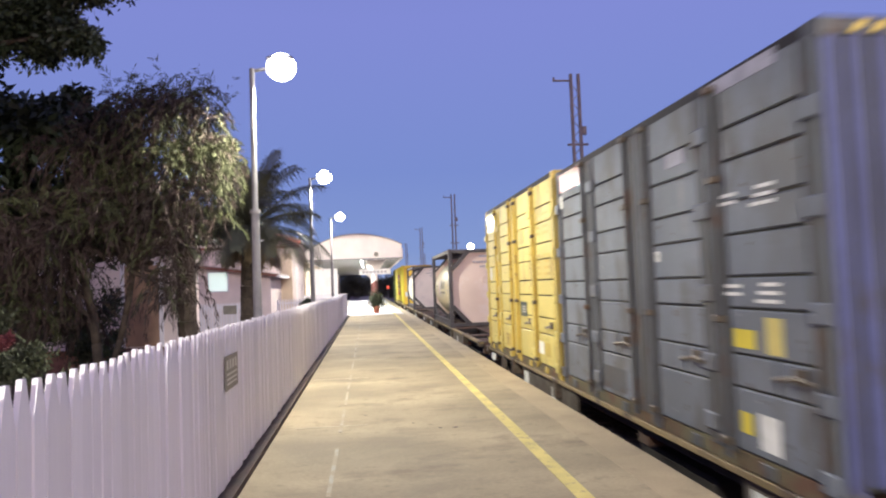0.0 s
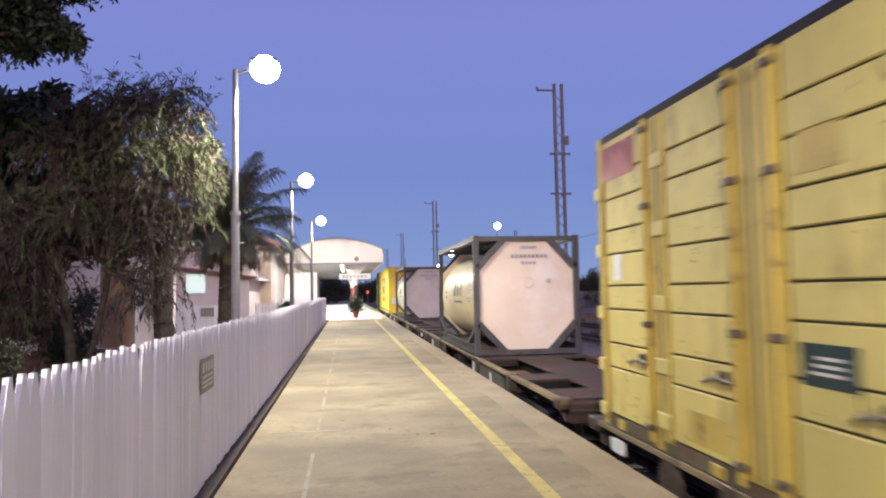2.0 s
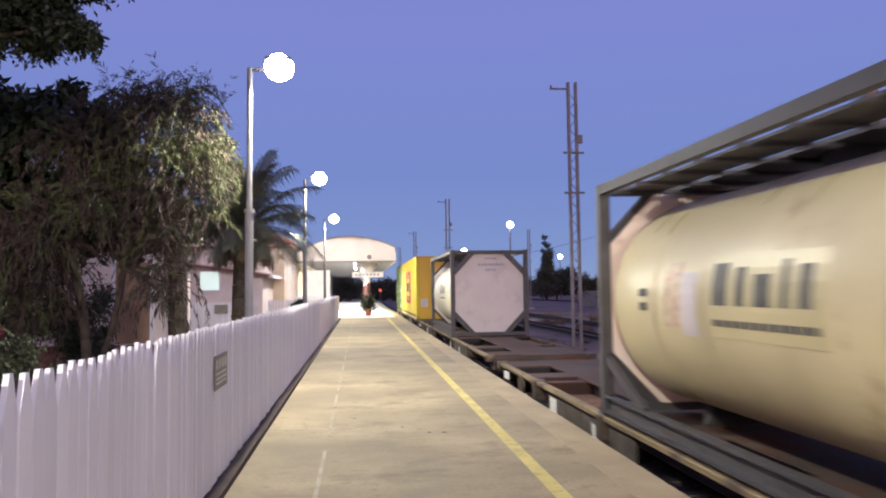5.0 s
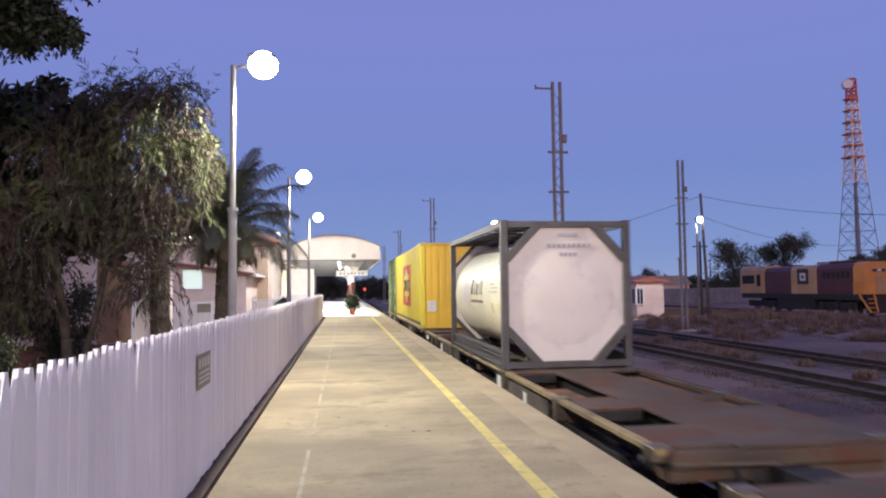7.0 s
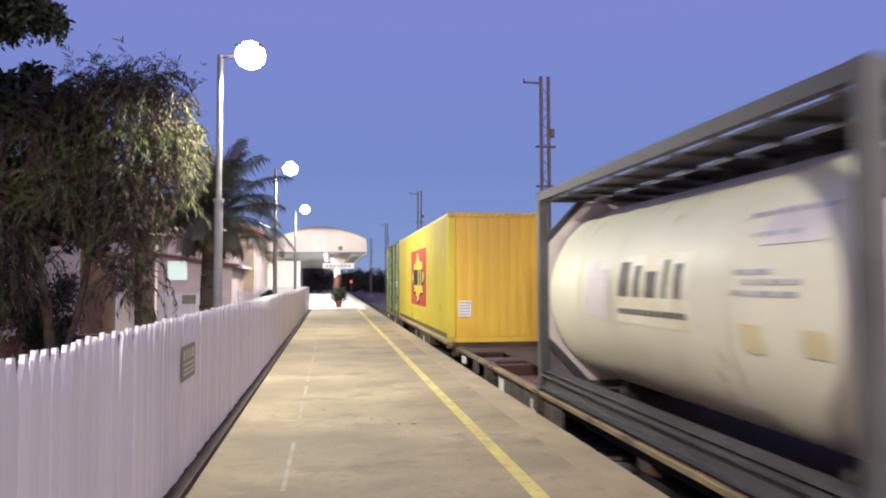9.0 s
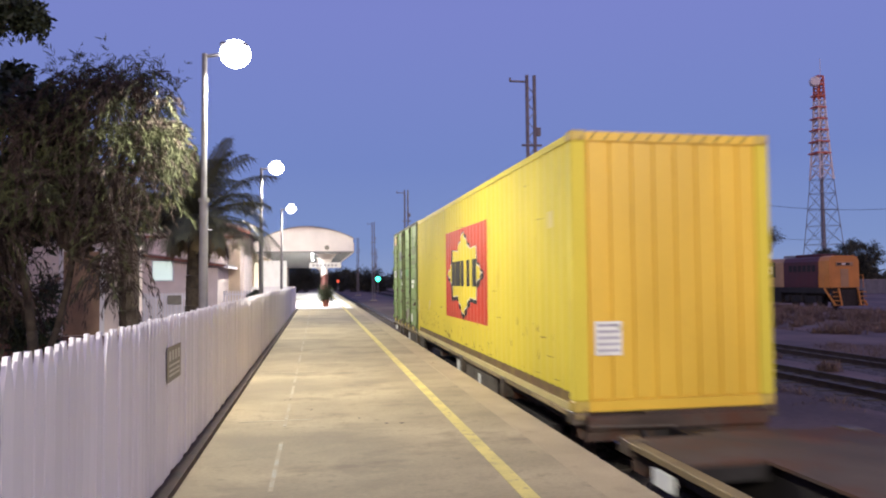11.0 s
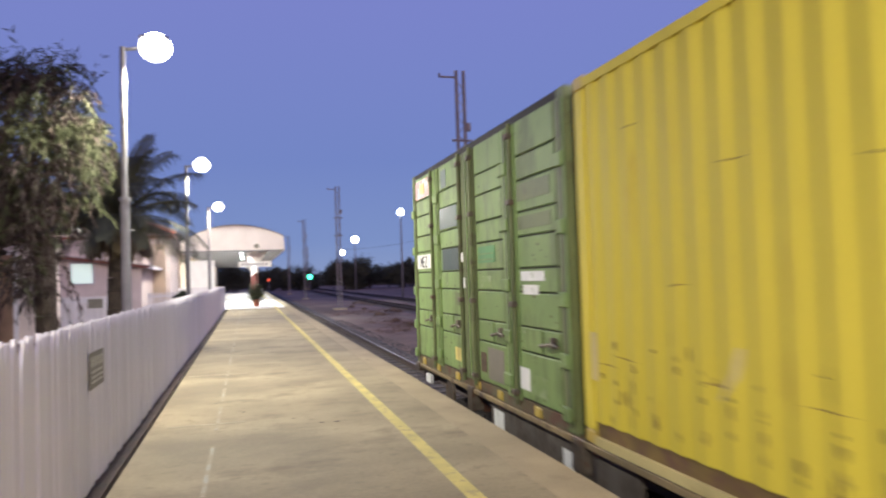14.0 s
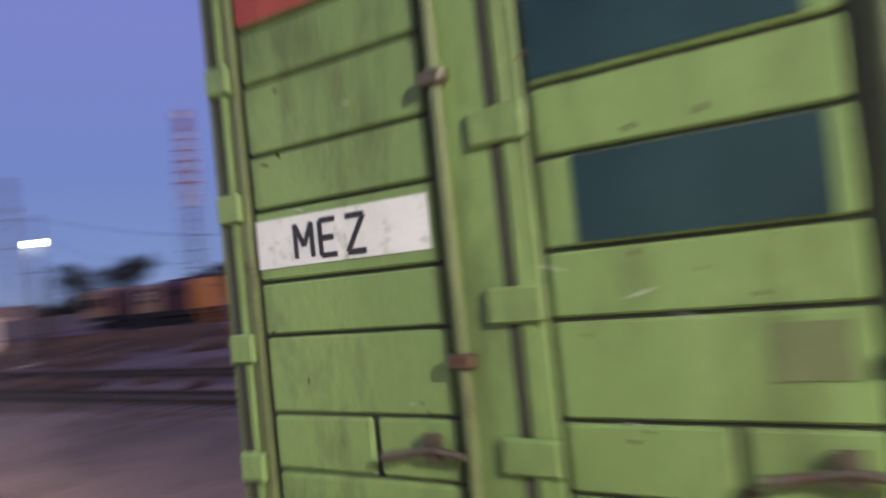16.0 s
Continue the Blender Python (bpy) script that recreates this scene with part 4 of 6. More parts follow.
# ---- lattice masts and lamps of the yard ----
def lattice_mast(x, y, arm=True, h=10.4):
    m = thing("lattice_mast", (x, y, GROUND_Z), "grey twin-legged steel lattice mast on a concrete foot", "mast", "yard masts")
    w = 0.145
    part("foot", box(B(), -0.55, 0.55, -0.4, 0.4, -0.2, 0.14, 0.03), PATCH, m, "concrete foot")
    for s in (-1, 1):
        part("leg", box(B(), s * w - 0.05, s * w + 0.05, -0.06, 0.06, 0.1, h), MAST_STEEL, m)
    bm = B()
    z, s = 0.5, 1
    while z < h - 0.6:
        rod(bm, (-w * s, 0, z), (w * s, 0, z + 0.34), 0.016, None, 5, False)
        z += 0.34
        s = -s
    part("lacing", bm, MAST_STEEL, m)
    for z in (6.2, 7.7):
        part("cross_arm", box(B(), -w - 0.22, w + 0.26, -0.05, 0.05, z, z + 0.07), MAST_STEEL, m)
    if arm:
        part("top_arm", cubes(B(), [(-0.80, -w, -0.03, 0.03, h - 0.28, h - 0.22), (-0.83, -0.77, -0.03, 0.03, h - 0.28, h - 0.12)]), MAST_STEEL, m)
    part("box", box(B(), w + 0.05, w + 0.2, -0.1, 0.1, 8.1, 8.4), MAST_STEEL, m)
    return m


for mx, my in ((7.95, 25.3), (7.5, 59.5), (7.3, 93), (7.2, 127), (19.4, 38.3), (22, 90), (14, 170)):
    lattice_mast(mx, my, mx < 10, 9.95 if my == 38.3 else 10.4)


def yard_lamp(x, y, z, size=0.35, name="yard_lamp"):
    p = thing(name, (x, y, GROUND_Z), "tall yard lamp pole with a lit floodlight", "lamp", "yard lamps")
    h = z - GROUND_Z
    part("pole", rod(B(), (0, 0, 0), (0, 0, h + 0.4), 0.13, 0.08, 10), GREY_STEEL, p, smooth=True)
    hd = part("lamp_head", box(B(), -size * 0.7, size * 0.7, -0.08, 0.25, h - size * 0.55, h + size * 0.55), GREY_STEEL, p)
    part("lens", rod(B(), (0, -0.085, h), (0, -0.13, h), size, size * 0.8, 14), YARD_GLOW, hd, "glowing white floodlight lens")


# the pole at (9.5, -10) is added out of view to carry that extra spot
for lx, ly, lz, sz in ((9.5, -10, 8.8, 0.4), (17.6, 81, 9.0, 0.38), (20.9, 140, 9.0, 0.62), (48.0, 165, 9.0, 0.55), (28.2, 215, 9.0, 0.7), (40, 330, 5.0, 0.9)):
    yard_lamp(lx, ly, lz, sz)


def wood_pole():
    p = thing("power_pole", (26.4, 49.0, GROUND_Z), "leaning timber power pole with a lit street lamp", "pole")
    part("pole", rod(B(), (0.35, 0, 0), (-0.05, 0, 9.5), 0.12, 0.09, 10), OLD_POLE, p, smooth=True)
    part("stay_pole", rod(B(), (-0.1, 0.6, 0), (-0.1, 0.6, 7.4), 0.1, 0.08, 10), GREY_STEEL, p, smooth=True)
    hd = part("lamp_head", box(B(), -0.45, -0.05, -0.2, 0.2, 7.45, 7.65), GREY_STEEL, p)
    part("lens", rod(B(), (-0.25, -0.2, 7.52), (-0.25, -0.28, 7.52), 0.22, 0.18, 12), YARD_GLOW, hd, "glowing white lamp lens")
    for k, (b, sag) in enumerate((((30.0, -2.0, 9.6), 1.6), ((-12, 60.0, 7.0), 1.2), ((30.0, 20.0, 7.0), 1.0))):
        bm = B()
        a = Vector((-0.05, 0, 9.3 - 1.5 * (k == 2)))
        b = Vector(b)
        last = a
        for i in range(1, 17):
            q = a.lerp(b, i / 16) - Vector((0, 0, sag * 4 * (i / 16) * (1 - i / 16)))
            rod(bm, last, q, 0.016, None, 4, False)
            last = q
        part("cable", bm, BLACK_PRINT, p)


wood_pole()
for px, py, ph in ((31.0, 58, 6.5), (75, 150, 9), (88, 160, 9)):
    q = thing("power_pole", (px, py, GROUND_Z), "slim far timber power pole", "pole")
    part("pole", rod(B(), (0, 0, 0), (0, 0, ph), 0.12, 0.09, 8), BARK, q)
    part("cross_arm", box(B(), -0.7, 0.7, -0.05, 0.05, ph - 0.5, ph - 0.4), BARK, q)


def yard_hut():
    """Hut with a band of windows along the side that faces the tracks, wrapping the corner."""
    h = thing("yard_hut", (24.82, 57.5, GROUND_Z), "small pale pink yard hut with red roof and white window band", "hut")
    part("wall", box(B(), 0, 2.45, 0, 4.9, -0.1, 2.98), HUT_WALL, h)
    part("roof", slab(B(), [(-0.45, 2.984), (2.8, 2.984), (2.8, 3.08), (1.2, 3.42), (-0.45, 3.08)], -0.4, 5.3), HUT_ROOF, h)
    part("window_sill", cubes(B(), [(-0.16, -0.004, -0.16, 4.7, 1.06, 1.14), (-0.004, 0.62, -0.16, -0.004, 1.06, 1.14)]), WHITE_PAINT, h)
    part("window_head", cubes(B(), [(-0.16, -0.004, -0.16, 4.7, 2.42, 2.52), (-0.004, 0.62, -0.16, -0.004, 2.42, 2.52)]), WHITE_PAINT, h)
    for k in range(5):
        y = 0.02 + 0.93 * k
        part("pane", box(B(), -0.10, -0.07, y, y + 0.78, 1.142, 2.418), HUT_PANE, h, "window pane greyed for its reflection")
        part("mullion", box(B(), -0.15, -0.004, y - 0.14, y - 0.002, 1.142, 2.418), WHITE_PAINT, h)
    part("mullion", box(B(), -0.15, -0.004, 4.53, 4.67, 1.142, 2.418), WHITE_PAINT, h)
    part("pane", box(B(), 0.0, 0.5, -0.10, -0.07, 1.142, 2.418), WINDOW_DARK, h, "dark window pane")
    part("mullion", box(B(), 0.5, 0.6, -0.15, -0.004, 1.142, 2.418), WHITE_PAINT, h)
    part("glazing_bar", box(B(), 0.23, 0.27, -0.14, -0.101, 1.142, 2.418), WHITE_PAINT, h)


yard_hut()


# ---- parked locomotive ----
def locomotive():
    l = thing("locomotive", (39.9, 47.85, RAIL_Z), "parked maroon and buff diesel locomotive with orange end on the siding", "locomotive")
    L = 16.75
    part("underframe", cubes(B(), [(-1.31, 1.31, 0.3, L - 0.3, 1.2, 1.645), (-1.2, 1.2, 5.9, 11.0, 0.3, 1.2)]), BOGIE, l, "black underframe and fuel tank")
    z0 = 1.65
    # end hood in orange, two maroon bays round a buff one, and the cab
    for y0, y1, m, zt in ((0.0, 1.15, LOCO_ORANGE, 4.12), (1.15, 5.35, LOCO_MAROON, 4.08), (5.35, 8.75, LOCO_CREAM, 4.05), (8.75, 12.6, LOCO_MAROON, 4.02), (12.6, 16.7, LOCO_CREAM, 4.2)):
        cab = y0 > 12
        o = [(-1.3, z0), (-1.3, zt - 0.4), (-1.12, zt - 0.1), (-0.8, zt), (0.8, zt), (1.12, zt - 0.1), (1.3, zt - 0.4), (1.3, z0)]
        sec = part("body_section", slab(B(), o, y0, y1 - 0.004), m, l)
        if not cab:
            for k in range(int((y1 - y0) / 1.05)):
                part("side_door", box(B(), -1.318, -1.301, y0 + 0.08 + 1.05 * k, y0 + 1.0 + 1.05 * k, 1.75, 3.4, 0.01), m, sec)
    for y0, y1, h0, h1 in ((14.3, 16.3, 2.55, 3.35), (13.3, 13.9, 2.3, 3.4)):
        part("window", box(B(), -1.32, -1.301, y0, y1, h0, h1, 0.008), WINDOW_DARK, l)
    part("cab_door", box(B(), -1.318, -1.301, 12.75, 13.15, 1.7, 3.4, 0.008), LOCO_ORANGE, l)
    part("number_panel", box(B(), -1.318, -1.301, 15.0, 15.7, 1.95, 2.2), LOCO_ORANGE, l, "faded plain orange panel")
    part("logo", box(B(), -1.332, -1.319, 6.4, 7.85, 2.45, 3.75), BLACK_PRINT, l, "dark square emblem")
    part("logo_mark", slab(B(), [(-1.34, 2.75), (-1.333, 2.75), (-1.333, 3.4), (-1.34, 3.4)], 6.75, 7.5), SIGN_PALE, l, "pale block mark")
    part("logo_core", slab(B(), [(-1.346, 2.92), (-1.341, 2.92), (-1.341, 3.2), (-1.346, 3.2)], 6.95, 7.3), LOCO_MAROON, l)
    for k in range(6):
        part("grille", box(B(), -1.332, -1.319, 1.5 + 0.55 * k, 1.9 + 0.55 * k, 2.9, 3.4), BOGIE, l)
    # end face: headlight pod, number boards, plain lower panel with steps
    part("headlight_pod", box(B(), -0.75, 0.75, -0.07, -0.002, 3.3, 3.62, 0.03), LOCO_CREAM, l)
    for x in (-0.42, 0.30):
        part("number_board", box(B(), x - 0.24, x + 0.12, -0.085, -0.072, 3.36, 3.55), BLACK_PRINT, l, "dark number board with no readable digits")
    for x in (-0.08, 0.08):
        part("headlight", rod(B(), (x - 0.08, -0.072, 3.46), (x - 0.08, -0.1, 3.46), 0.07, 0.06, 10), SIGN_WHITE, l)
    part("end_door", box(B(), -0.35, 0.35, -0.03, -0.002, 1.7, 3.1, 0.01), LOCO_CREAM, l)
    part("pilot", slab(B(), [(-1.3, 0.25), (1.3, 0.25), (1.3, 1.45), (-1.3, 1.45)], -0.35, -0.08), BOGIE, l, "dark end platform and pilot")
    for s in (-1, 1):
        for k in range(4):
            part("step", box(B(), s * 1.1 - 0.25, s * 1.1 + 0.25, -0.62, -0.36, 0.3 + 0.33 * k, 0.36 + 0.33 * k), LOCO_ORANGE, l)
        part("stair_rail", beam(B(), (s * 1.36, -0.65, 0.3), (s * 1.36, 0.5, 1.6), 0.09, 0.14), LOCO_ORANGE, l, "orange stair rail")
        part("stair_rail", beam(B(), (s * 0.82, -0.65, 0.3), (s * 0.82, -0.36, 1.6), 0.09, 0.12), LOCO_ORANGE, l, "orange stair rail")
        bm = B()
        for y in (-0.3, 0.4, 1.1):
            rod(bm, (s * 1.36, y, 1.6), (s * 1.36, y, 2.6), 0.025, None, 6)
        rod(bm, (s * 1.36, -0.3, 2.6), (s * 1.36, 1.1, 2.6), 0.025, None, 6)
        part("handrail", bm, LOCO_ORANGE, l)
    part("roof_fan", box(B(), -0.7, 0.7, 1.6, 4.6, 4.07, 4.3, 0.04), LOCO_MAROON, l)
    part("exhaust", box(B(), -0.5, 0.5, 5.0, 6.4, 4.04, 4.28, 0.03), GREY_STEEL, l)
    part("roof_horn", box(B(), -0.3, 0.3, 9.2, 11.6, 4.0, 4.16, 0.03), LOCO_MAROON, l)
    for yc in (3.3, 13.4):
        b = part("bogie_frame", cubes(B(), [(-1.12, -0.9, yc - 2.2, yc + 2.2, 0.45, 1.0), (0.9, 1.12, yc - 2.2, yc + 2.2, 0.45, 1.0), (-1.0, 1.0, yc - 0.3, yc + 0.3, 0.5, 1.2)]), BOGIE, l)
        for dy in (-1.6, 0, 1.6):
            part("spring", rod(B(), (-1.16, yc + dy, 0.5), (-1.16, yc + dy, 0.95), 0.14, 0.14, 10), BOGIE, b)
            for s in (-1, 1):
                part("wheel", rod(B(), (s * 0.5, yc + dy, 0.48), (s * 0.63, yc + dy, 0.48), 0.48, 0.48, 20), WHEEL, b)


locomotive()


# ---- red and white tower ----
def radio_tower():
    t = thing("radio_tower", (107, 134, GROUND_Z), "tall red and white lattice radio tower with dish antennas", "tower")
    H = 46.0

    def half(z):
        return 2.8 * (1 - z / H) ** 1.45 + 0.62

    levels = [0, 5, 9.5, 13.5, 17, 20.5, 23.5, 26.5, 29.5, 32.5, 35.3, 38, 40.7, 43.4, 46]
    for i, (a, b) in enumerate(zip(levels[:-1], levels[1:])):
        bm = B()
        for sx, sy in ((-1, -1), (1, -1), (1, 1), (-1, 1)):
            tx, ty = -sy, sx
            p, q = half(a), half(b)
            t1, t2 = (0.08, 0.045) if i < 6 else (0.22, 0.12)
            rod(bm, (sx * p, sy * p, a), (sx * q, sy * q, b), t1, None, 5, False)
            rod(bm, (sx * p, sy * p, a), (tx * q, ty * q, b), t2, None, 4, False)
            rod(bm, (tx * p, ty * p, a), (sx * q, sy * q, b), t2, None, 4, False)
            rod(bm, (sx * q, sy * q, b), (tx * q, ty * q, b), t2, None, 4, False)
        m = GREY_STEEL if i < 6 else (TOWER_RED if i in (12, 13) else TOWER_WHITE)
        part("lattice_section", bm, m, t)
    part("ladder", box(B(), -0.22, 0.22, -0.22, 0.22, 0, 38), GREY_STEEL, t, "grey cable ladder")
    for z in (29, 31.5, 34, 36.5, 39, 41.5, 44):
        part("gallery", box(B(), -half(z) - 0.7, half(z) + 0.15, -half(z) - 0.2, half(z) + 0.2, z, z + 0.3), TOWER_RED, t)
    part("dish", rod(B(), (-1.9, -1.2, 44.4), (-2.2, -1.9, 44.4), 1.15, 0.95, 18), TOWER_WHITE, t, "white dish antenna")
    part("whip", rod(B(), (0.5, 0, 46), (0.5, 0, 50), 0.06), TOWER_WHITE, t)


radio_tower()

# ---- far edge of the yard ----
ff = thing("yard_fence", (0, 95, GROUND_Z), "long blue-grey sheet metal fence along the yard", "fence")
bm = B()
for k in range(90):
    box(bm, 30 + k * 1.0, 30.96 + k * 1.0, 0, 0.06, 0, 2.2)
part("sheeting", bm, FAR_FENCE, ff)
part("top_rail", box(B(), 30, 120, -0.06, 0.0, 2.1, 2.2), GREY_STEEL, ff)


def far_tree(x, y, h, r, seed, tall=False):
    random.seed(seed)
    if tall:
        cl = [(random.uniform(-0.12, 0.12) * r, random.uniform(-r, r) * 0.2, h * (0.2 + 0.75 * k / 7), r * (0.95 - 0.1 * k)) for k in range(8)]
    else:
        cl = [(random.uniform(-0.7, 0.7) * r, random.uniform(-0.6, 0.6) * r, h * random.uniform(0.22, 0.84), r * random.uniform(0.35, 0.55)) for k in range(13)]
    return clump_tree("far_tree", (x, y, GROUND_Z), cl, 15000, 0.34 * (y / 120) ** 0.5, FAR_LEAF, "dark leafy tree at the edge of the yard", 0.25, "far trees")


for k, (x, y, h, r, tall) in enumerate(((64, 108, 10.2, 5.0, 0), (74, 110, 11.4, 4.4, 0), (40.5, 150, 14.5, 2.8, 1), (45, 158, 8.5, 4.5, 0), (84, 104, 7.5, 3.5, 0), (94, 108, 10.5, 4, 0), (33, 96, 4.5, 3, 0), (20, 150, 6, 5, 0), (27, 160, 6.5, 5, 0), (34, 155, 7, 4.5, 0), (56, 150, 7, 5, 0), (12, 170, 5, 5, 0), (48, 110, 5, 3.5, 0), (-4, 150, 6, 5, 0), (-12, 140, 7, 6, 0), (4, 175, 5, 5, 0))):
    far_tree(x, y, h, r, 20 + k, tall)

v, f = [], []
for k in range(16000):
    x = rng.uniform(-160, 260)
    y = 230 + rng.uniform(0, 30) - 0.28 * max(0, x - 60)
    top = 4.2 + 2.6 * noise.noise(Vector((x * 0.05, 0.4, 1.1))) + 1.2 * noise.noise(Vector((x * 0.3, 2.4, 1.1)))
    z = GROUND_Z + rng.random() ** 0.7 * top
    s = rng.uniform(0.5, 1.1)
    i = len(v)
    d = rng.normal(size=(4, 3)) * s
    v += [(x + q[0], y + q[1], z + q[2] * 0.7) for q in d]
    f.append((i, i + 1, i + 2, i + 3))
tagged(new("far_woods", quads_mesh("far_woods", v, f, FAR_LEAF)), "dark line of far trees on the horizon", "trees", "", "stuff")


def far_house(x, y, w, h, label):
    q = thing("far_house", (x, y, GROUND_Z), label, "house", "far houses")
    part("wall", box(B(), -w / 2, w / 2, 0, 5, 0, h), HUT_WALL, q)
    part("roof", slab(B(), [(-w / 2 - 0.4, h), (w / 2 + 0.4, h), (w / 2 - 1.0, h + 1.3), (-w / 2 + 1.0, h + 1.3)], -0.4, 5.4), ROOF_IRON, q)
    for k in (-0.3, 0.25):
        part("window", box(B(), w * k - 0.5, w * k + 0.5, -0.03, -0.002, 1.0, 2.1), WINDOW_DARK, q)


far_house(47, 100, 9, 2.8, "low pale far house with iron roof behind trees")
far_house(112, 130, 8, 2.8, "low pale far house with iron roof behind trees")
far_house(52, 128, 7, 2.6, "low pale far house with iron roof behind trees")

sg = thing("rail_signal", (10.6, 125, GROUND_Z), "green lit rail signal on a short mast", "signal")
part("mast", rod(B(), (0, 0, 0), (0, 0, 3.2), 0.07), GREY_STEEL, sg)
hd = part("head", box(B(), -0.25, 0.25, -0.1, 0.15, 2.4, 3.5), BOGIE, sg)
part("lens", rod(B(), (0, -0.11, 2.95), (0, -0.16, 2.95), 0.42, 0.36, 12), GREEN_GLOW, hd, "glowing green lens")
for rx, ry, rz in ((3.6, 125, 2.4),):
    r = thing("red_marker", (rx, ry, GROUND_Z if rx > 0 else -0.36), "small red lit marker on a short post", "marker")
    part("post", rod(B(), (0, 0, 0), (0, 0, rz + 0.6), 0.05), GREY_STEEL, r)
    part("lens", box(B(), -0.2, 0.2, -0.1, 0, rz, rz + 0.45), RED_GLOW, r, "glowing red panel")


# ---- the train ----
DECK_Z = 0.07
HALF = 1.22


def letters(bm, text, x, y0, z0, h, w, gap, bar):
    """Stencil strokes on a wall that faces -x; reading goes towards -y."""
    strokes = {"M": ((0, 0, 0, 1), (0, 1, 0.5, 0.35), (0.5, 0.35, 1, 1), (1, 1, 1, 0)), "E": ((0, 0, 0, 1), (0, 1, 0.9, 1), (0, 0.5, 0.75, 0.5), (0, 0, 0.9, 0)), "Z": ((0, 1, 1, 1), (1, 1, 0, 0), (0, 0, 1, 0))}
    for k, ch in enumerate(text):
        y = y0 - k * (w + gap)
        for a, b, c, d in strokes[ch]:
            beam(bm, (x, y - a * w, z0 + b * h), (x, y - c * w, z0 + d * h), 0.003, bar)


def flat(name, parent, material, y0, y1, z0, z1, x=-HALF - 0.006, label=""):
    return part(name, box(B(), x - 0.004, x, min(y0, y1), max(y0, y1), z0, z1), material, parent, label)


GROOVES = (0.14, 0.635, 0.893, 1.25, 1.498, 1.83, 2.088, 2.42, 2.68, 3.06)


def side_door_container(label, paint, posts, u_mid, decals, length=6.06, height=3.13, end_paint=None):
    """A side-door container: each side has four leaves of pressed panels, lock rods, hinges and handles."""
    c = thing("side_door_container", (TRACK_X, 0, DECK_Z), label, "container", "containers on the train")
    h2 = length / 2
    part("body", box(B(), -HALF + 0.07, HALF - 0.02, -h2 + 0.02, h2 - 0.02, 0.14, height - 0.03), GROOVE, c, "dark inner wall")
    part("floor_rail", cubes(B(), [(-HALF, -HALF + 0.1, -h2 + 0.17, h2 - 0.17, 0.0, 0.13), (HALF - 0.1, HALF, -h2 + 0.17, h2 - 0.17, 0.0, 0.13)]), RAIL_DIRTY, c, "rusty floor rail")
    part("top_rail", cubes(B(), [(-HALF, -HALF + 0.09, -h2 + 0.17, h2 - 0.17, height - 0.10, height - 0.01), (HALF - 0.09, HALF, -h2 + 0.17, h2 - 0.17, height - 0.10, height - 0.01)]), BOGIE, c, "dark top rail")
    part("roof", box(B(), -HALF + 0.02, HALF - 0.02, -h2 + 0.02, h2 - 0.02, height - 0.028, height), BOGIE, c, "dark steel roof")
    for s in (-1, 1):
        end = part("end_wall", box(B(), -HALF + 0.1, HALF - 0.1, s * (h2 - 0.035) - 0.01, s * (h2 - 0.035) + 0.01, 0.14, height - 0.05), end_paint or paint, c)
        rib = None
        for k in range(12):
            x = -HALF + 0.17 + k * 0.184
            if rib is None:
                o = part("rib", box(B(), 0, 0.12, s * (h2 - 0.012) - 0.012, s * (h2 - 0.012) + 0.012, 0.16, height - 0.12), end_paint or paint, end)
                rib, o.location = o.data, (x, 0, 0)
            else:
                shared("rib", rib, end, (x, 0, 0))
    if end_paint:
        for sx in (-1, 1):
            part("post_face", box(B(), sx * (HALF - 0.06) - 0.058, sx * (HALF - 0.06) + 0.058, -h2 - 0.004, -h2 - 0.0005, 0.13, height - 0.13), end_paint, c, "faded blue post face")
        stripe = None
        for k in range(14):
            o = new("header_stripe", stripe) if stripe else part("header_stripe", slab(B(), [(0, height - 0.10), (0.08, height - 0.10), (0.14, height - 0.03), (0.06, height - 0.03)], -h2 - 0.006, -h2 + 0.02), C_YELLOW_POST, c, "ochre warning stripe")
            stripe, o.parent, o.location = o.data, c, (-HALF + 0.2 + 0.145 * k, 0, 0)
        part("header_plate", box(B(), -HALF + 0.18, HALF - 0.18, -h2 - 0.002, -h2 + 0.018, height - 0.11, height - 0.02), C_GREY_POST, c)
    part("side_wall", box(B(), HALF - 0.02, HALF - 0.005, -h2 + 0.1, h2 - 0.1, 0.13, height - 0.1), paint, c)
    cast = None
    for sx in (-1, 1):
        for sy in (-1, 1):
            part("corner_post", box(B(), sx * (HALF - 0.06) - 0.06, sx * (HALF - 0.06) + 0.06, sy * (h2 - 0.06) - 0.06, sy * (h2 - 0.06) + 0.06, 0.12, height - 0.12), posts, c)
            for z in (0, height - 0.118):
                if cast is None:
                    o = part("corner_casting", box(B(), -0.09, 0.09, -0.09, 0.09, 0, 0.118, 0.01), posts, c)
                    cast = o.data
                    o.location = (sx * (HALF - 0.088), sy * (h2 - 0.088), z)
                else:
                    shared("corner_casting", cast, c, (sx * (HALF - 0.088), sy * (h2 - 0.088), z))
    # leaves, from the rear (+y) to the front
    r = h2
    zk = height / 3.13
